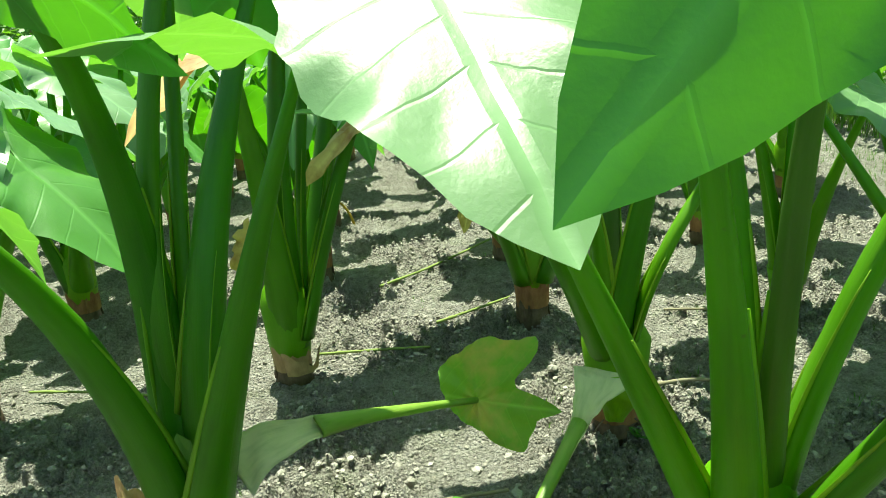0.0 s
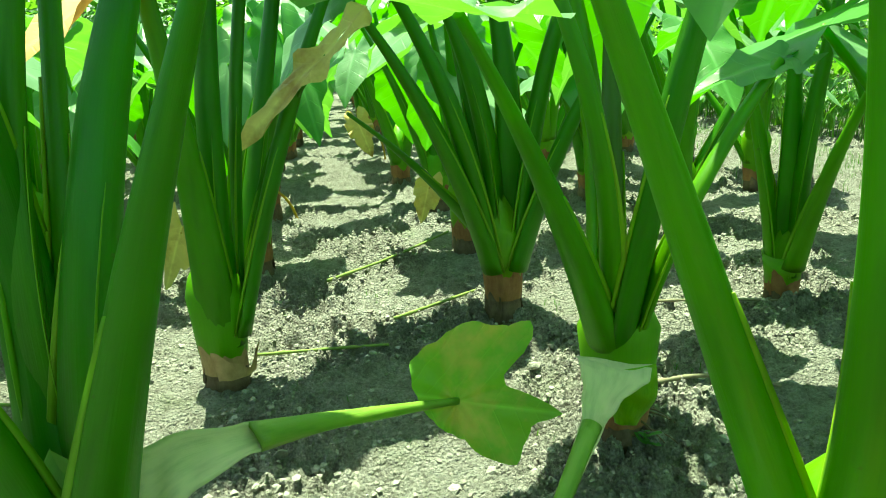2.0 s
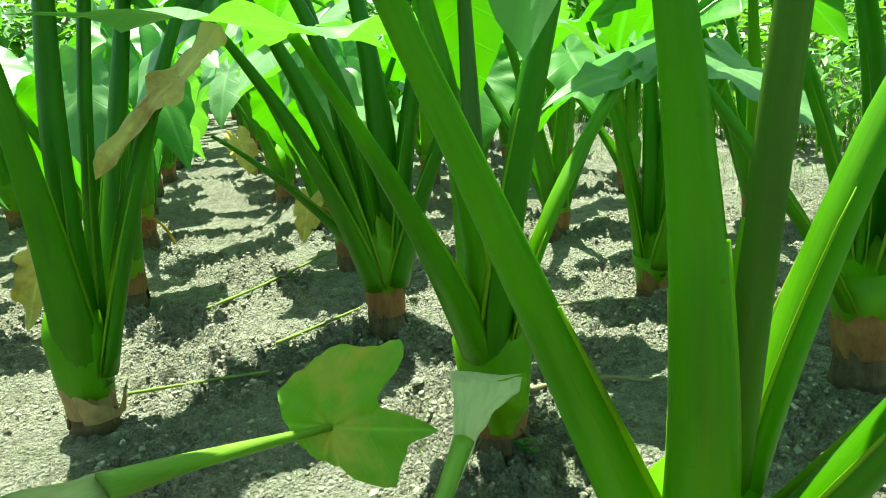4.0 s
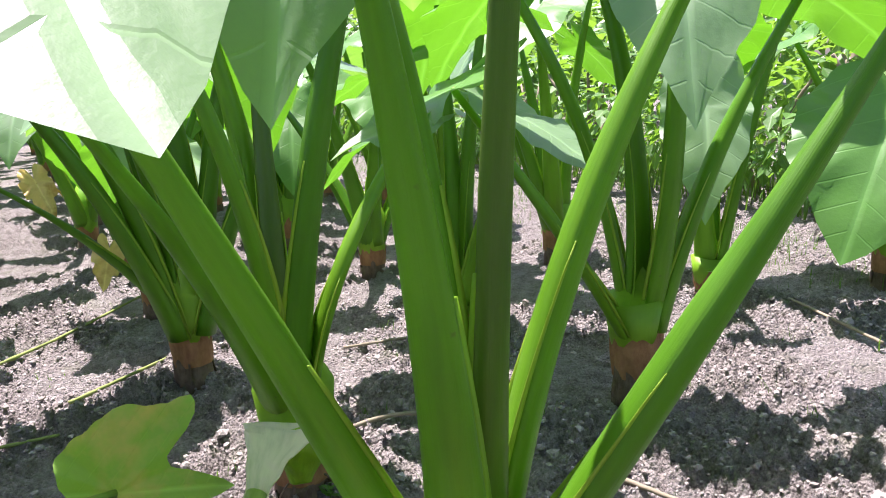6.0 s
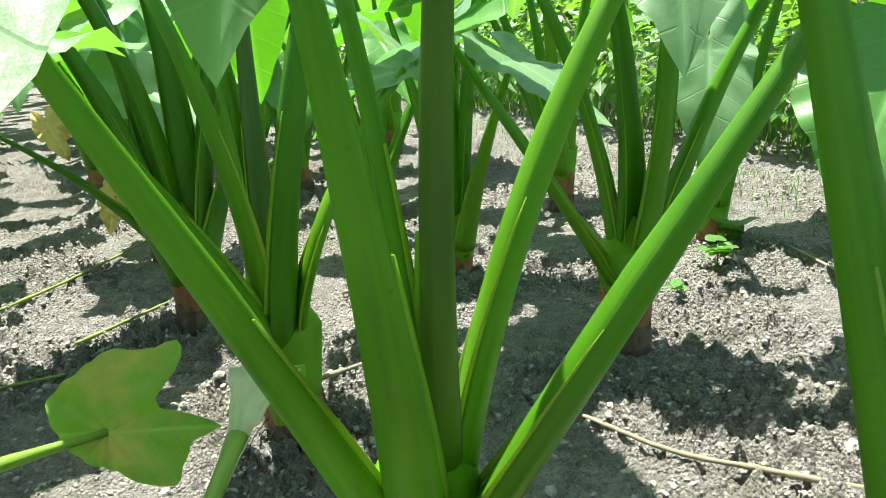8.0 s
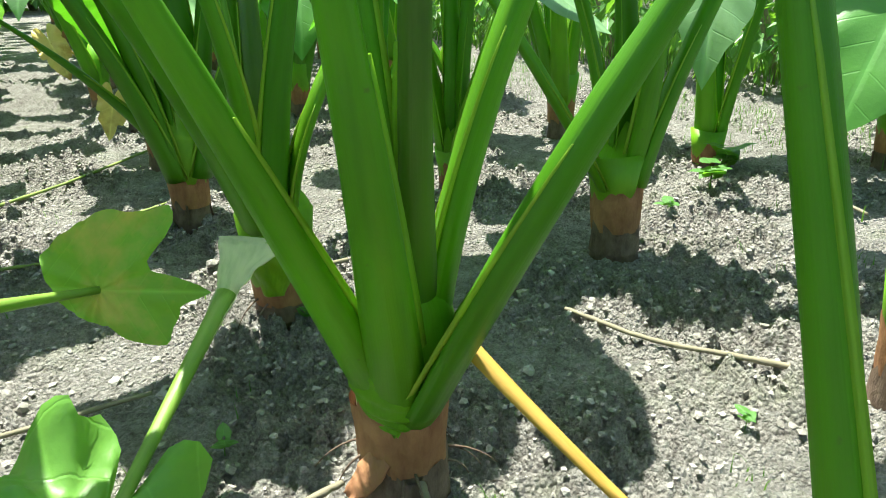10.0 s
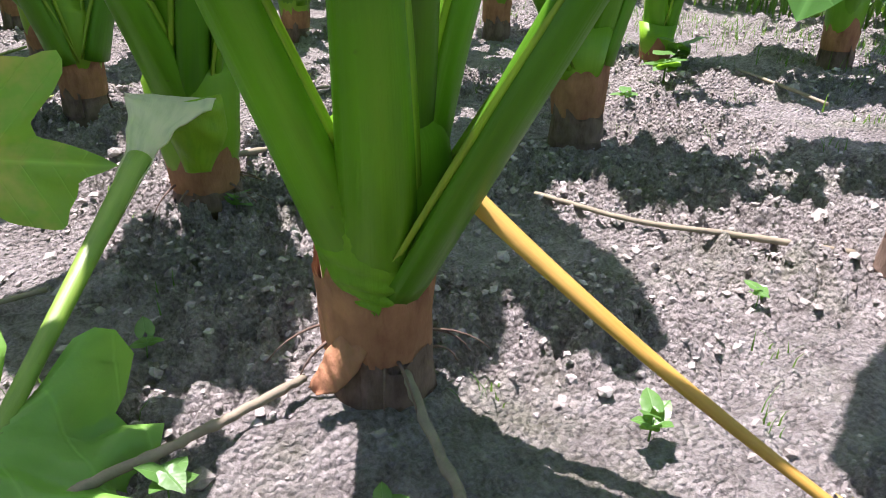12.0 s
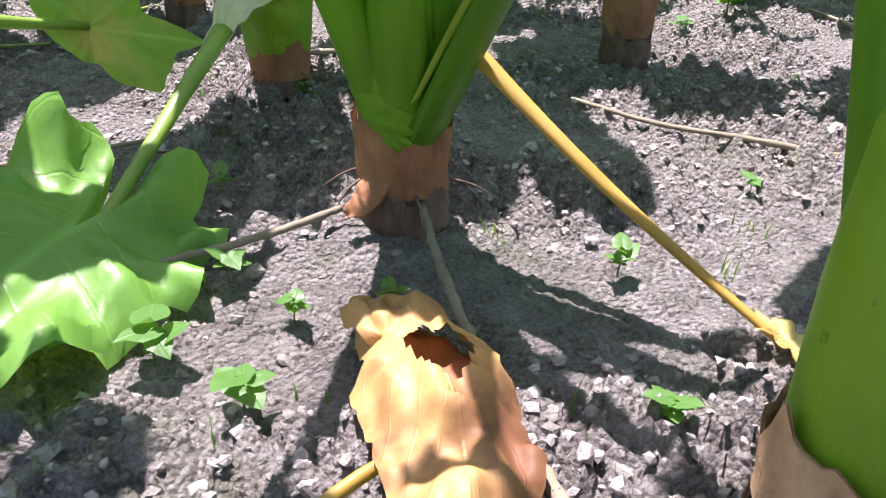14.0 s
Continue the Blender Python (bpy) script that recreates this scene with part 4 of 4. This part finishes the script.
runner([(-0.23, 1.135, 0.004), (0.0, 1.15, 0.004), (0.21, 1.195, 0.004)], 0.012, 0.009, TWIG, "pale runner across the lane", 7)
runner([(-0.92, 1.58, 0.01), (-0.76, 1.565, 0.012), (-0.60, 1.55, 0.01)], 0.010, 0.009, RUNNER, "yellow-green runner between the plants", 8)
runner([(0.45, 1.50, 0.03), (0.60, 1.57, 0.012), (0.71, 1.525, 0.004)], 0.014, 0.009, TWIG, "brown runner from the foot of a plant", 9)
runner([(1.75, 1.79, 0.004), (1.70, 1.60, 0.008), (1.68, 1.45, 0.004)], 0.010, 0.012, TWIG, "dry runner near the weeds", 10)
runner([(0.60, 2.02, 0.004), (0.76, 1.99, 0.006), (0.90, 1.96, 0.006)], 0.010, 0.009, TWIG, "thin runner on the soil", 11)
runner([(0.275, 0.96, 0.006), (0.20, 0.93, 0.006), (0.10, 0.90, 0.004)], 0.012, 0.010, RUNNER, "pale green broken runner", 12)


# ---- weeds and grass ----
def blades_of_grass(name, label, category, places, height, width, seed, material):
    """Grass: curved tapering blades, all in one object."""
    rnd = random.Random(seed)
    verts, faces = [], []
    for x, y in places:
        h, w = height * rnd.uniform(0.4, 1.3), width * rnd.uniform(0.7, 1.3)
        a = rnd.uniform(0, 6.28)
        d = Vector((math.cos(a), math.sin(a), 0))
        s_ = Vector((-d.y, d.x, 0))
        z = soil_height(x, y) - 0.004
        bend = rnd.uniform(0.2, 0.9) * h
        first = len(verts)
        for k in range(4):
            u = k / 3
            p = Vector((x, y, z)) + d * bend * u * u + Vector((0, 0, h * (u - 0.25 * u * u)))
            verts += [tuple(p - s_ * w * (1 - u) * 0.5), tuple(p + s_ * w * (1 - u) * 0.5 + d * w * 0.1)]
        for k in range(3):
            b_ = first + 2 * k
            faces.append((b_, b_ + 1, b_ + 3, b_ + 2))
    mesh = bpy.data.meshes.new(name)
    mesh.from_pydata(verts, [], faces)
    mesh.uv_layers.new(name="UVMap")
    mesh.materials.append(material)
    return tagged(new(name, mesh), label, category, kind="stuff")


def edge_x(y):
    """Where the field ends and the weeds begin."""
    return 2.45 - 0.20 * (y - 2.0)


grass = random.Random(12)
sprigs = []
for _ in range(70):
    cx, cy = grass.uniform(0.55, 2.2), grass.uniform(0.5, 3.0)
    sprigs += [(cx + grass.gauss(0, 0.012), cy + grass.gauss(0, 0.012)) for _ in range(grass.randrange(3, 12))]
for _ in range(55):
    cx, cy = grass.uniform(-0.8, 0.6), grass.uniform(0.5, 3.0)
    sprigs += [(cx + grass.gauss(0, 0.02), cy + grass.gauss(0, 0.02)) for _ in range(grass.randrange(2, 8))]
blades_of_grass("grass_sprouts", "thin green grass seedlings scattered over the soil", "grass", sprigs, 0.030, 0.0022, 3, GRASS)
margin = []
for _ in range(3600):
    y = grass.uniform(0.6, 9.0)
    margin.append((edge_x(y) + 0.25 + abs(grass.gauss(0, 0.9)), y))
blades_of_grass("field_edge_grass", "tall tangled grass along the edge of the field", "grass", margin, 0.42, 0.009, 4, GRASS)
short = [(edge_x(y) - abs(grass.gauss(0, 0.28)), y) for y in (grass.uniform(1.2, 7) for _ in range(2600))]
blades_of_grass("short_grass", "short sparse grass thinning out over the soil", "grass", short, 0.06, 0.003, 5, GRASS)


def weed(x, y, size, seed, label="small broad-leaved green weed seedling"):
    rnd = random.Random(seed)
    plant = thing("weed", label, "weed", "weed seedlings", (x, y, soil_height(x, y)))
    count = rnd.choice((4, 5, 6)) + (2 if size > 0.06 else 0)
    bm = stalk_bmesh(Vector((0, 0, -0.004)), Vector((0.001, 0, size * 0.25)), Vector((0.002, 0.001, size * 0.5)), size * 0.07, size * 0.05, (1, 0), 0, 5, 6)
    part("stem", bm, WEED, plant)
    for k in range(count):
        a = 360 / count * k + rnd.uniform(-20, 20)
        root = Vector((0.002, 0.001, size * (0.3 + 0.2 * (k % 2))))
        root = root + aim(a, -50) * size * rnd.uniform(0.05, 0.4)
        tip = root + aim(a, rnd.uniform(-35, 25)) * min(0.055, size * rnd.uniform(0.4, 0.65))
        part("leaf", blade_bmesh(root, tip, (0, 0, 1), 1.1, 0.15, 0.2, 0.02, seed + k, rings=3, spokes=18), WEED, plant)


for k, (x, y, size) in enumerate(((0.672, 0.751, 0.035), (0.301, 0.837, 0.034), (0.238, 0.725, 0.050), (0.305, 0.650, 0.042), (0.354, 0.754, 0.028), (0.438, 0.754, 0.028),
                                  (0.603, 0.546, 0.030), (0.176, 0.750, 0.035), (0.30, 1.04, 0.03), (0.44, 1.36, 0.035), (0.929, 0.890, 0.025), (-0.05, 1.02, 0.03))):
    weed(x, y, size, 500 + 9 * k)
for k, (x, y, size) in enumerate(((1.50, 1.76, 0.09), (1.63, 1.87, 0.10), (1.30, 1.64, 0.05))):
    weed(x, y, size, 700 + 9 * k, "broad-leaved green weed at the foot of a taro plant")


# ---- bushes at the edge and far greenery ----
def bush(x, y, size, seed, label, material=WEED, leaves=420, leaf=0.09):
    """A bush: short branches and a crown of many small leaves with gaps."""
    rnd = random.Random(seed)
    plant = thing("bush", label, "bush", "bushes round the field", (x, y, 0))
    verts, faces, uvs = [], [], []
    for _ in range(leaves):
        v = Vector((rnd.gauss(0, 1), rnd.gauss(0, 1), rnd.gauss(0, 1))).normalized() * rnd.uniform(0.35, 1.0) ** 0.5
        lump = 1 + 0.35 * noise.noise(v * 2.3 + Vector((seed, 0, 0)))
        c = Vector((v.x * size * 0.75, v.y * size * 0.75, (0.5 + v.z * 0.5) * size * 1.1)) * lump
        d = (v + Vector((rnd.uniform(-0.7, 0.7), rnd.uniform(-0.7, 0.7), rnd.uniform(-0.9, 0.2)))).normalized()
        s_ = d.cross(Vector((rnd.uniform(-0.4, 0.4), rnd.uniform(-0.4, 0.4), 1))).normalized()
        n_ = s_.cross(d)
        l_ = leaf * rnd.uniform(0.6, 1.3)
        first = len(verts)
        verts += [tuple(c), tuple(c + d * l_ * 0.45 + s_ * l_ * 0.34 + n_ * l_ * 0.05), tuple(c + d * l_ - n_ * l_ * 0.12), tuple(c + d * l_ * 0.45 - s_ * l_ * 0.34 + n_ * l_ * 0.05)]
        faces.append((first, first + 1, first + 2, first + 3))
    mesh = bpy.data.meshes.new("crown")
    mesh.from_pydata(verts, [], faces)
    layer = mesh.uv_layers.new(name="UVMap")
    for loop in mesh.loops:
        layer.data[loop.index].uv = ((0.5, 0.5), (0.7, 0.7), (1.0, 0.5), (0.7, 0.3))[loop.index % 4]
    mesh.materials.append(material)
    crown = new("crown", mesh)
    crown.parent = plant
    for _ in range(4):
        a = rnd.uniform(0, 6.28)
        end = Vector((math.cos(a) * size * 0.35, math.sin(a) * size * 0.35, size * 0.75))
        part("branch", stalk_bmesh(Vector((0, 0, -0.03)), end * 0.5 + Vector((0, 0, size * 0.1)), end, size * 0.05, size * 0.02, (2, 2), 0, 6, 7), TWIG, plant)
    return plant


hedge = random.Random(41)
for k in range(15):
    y = 1.3 + k * 0.62
    bush(edge_x(y) + hedge.uniform(0.45, 0.8), y, hedge.uniform(0.6, 0.95), 60 + k, "leafy green weeds and bush at the field's edge", leaves=520, leaf=0.085)
for k in range(26):
    bush(-13 + k * 1.05, 15 + hedge.uniform(-1, 1), hedge.uniform(1.6, 2.8), 90 + k, "green bush far behind the field", leaves=700, leaf=0.28)
for k in range(9):
    bush(5.5 + hedge.uniform(-0.5, 0.8), 2 + k * 1.5, hedge.uniform(1.4, 2.2), 130 + k, "green bush behind the grassy edge", leaves=650, leaf=0.2)
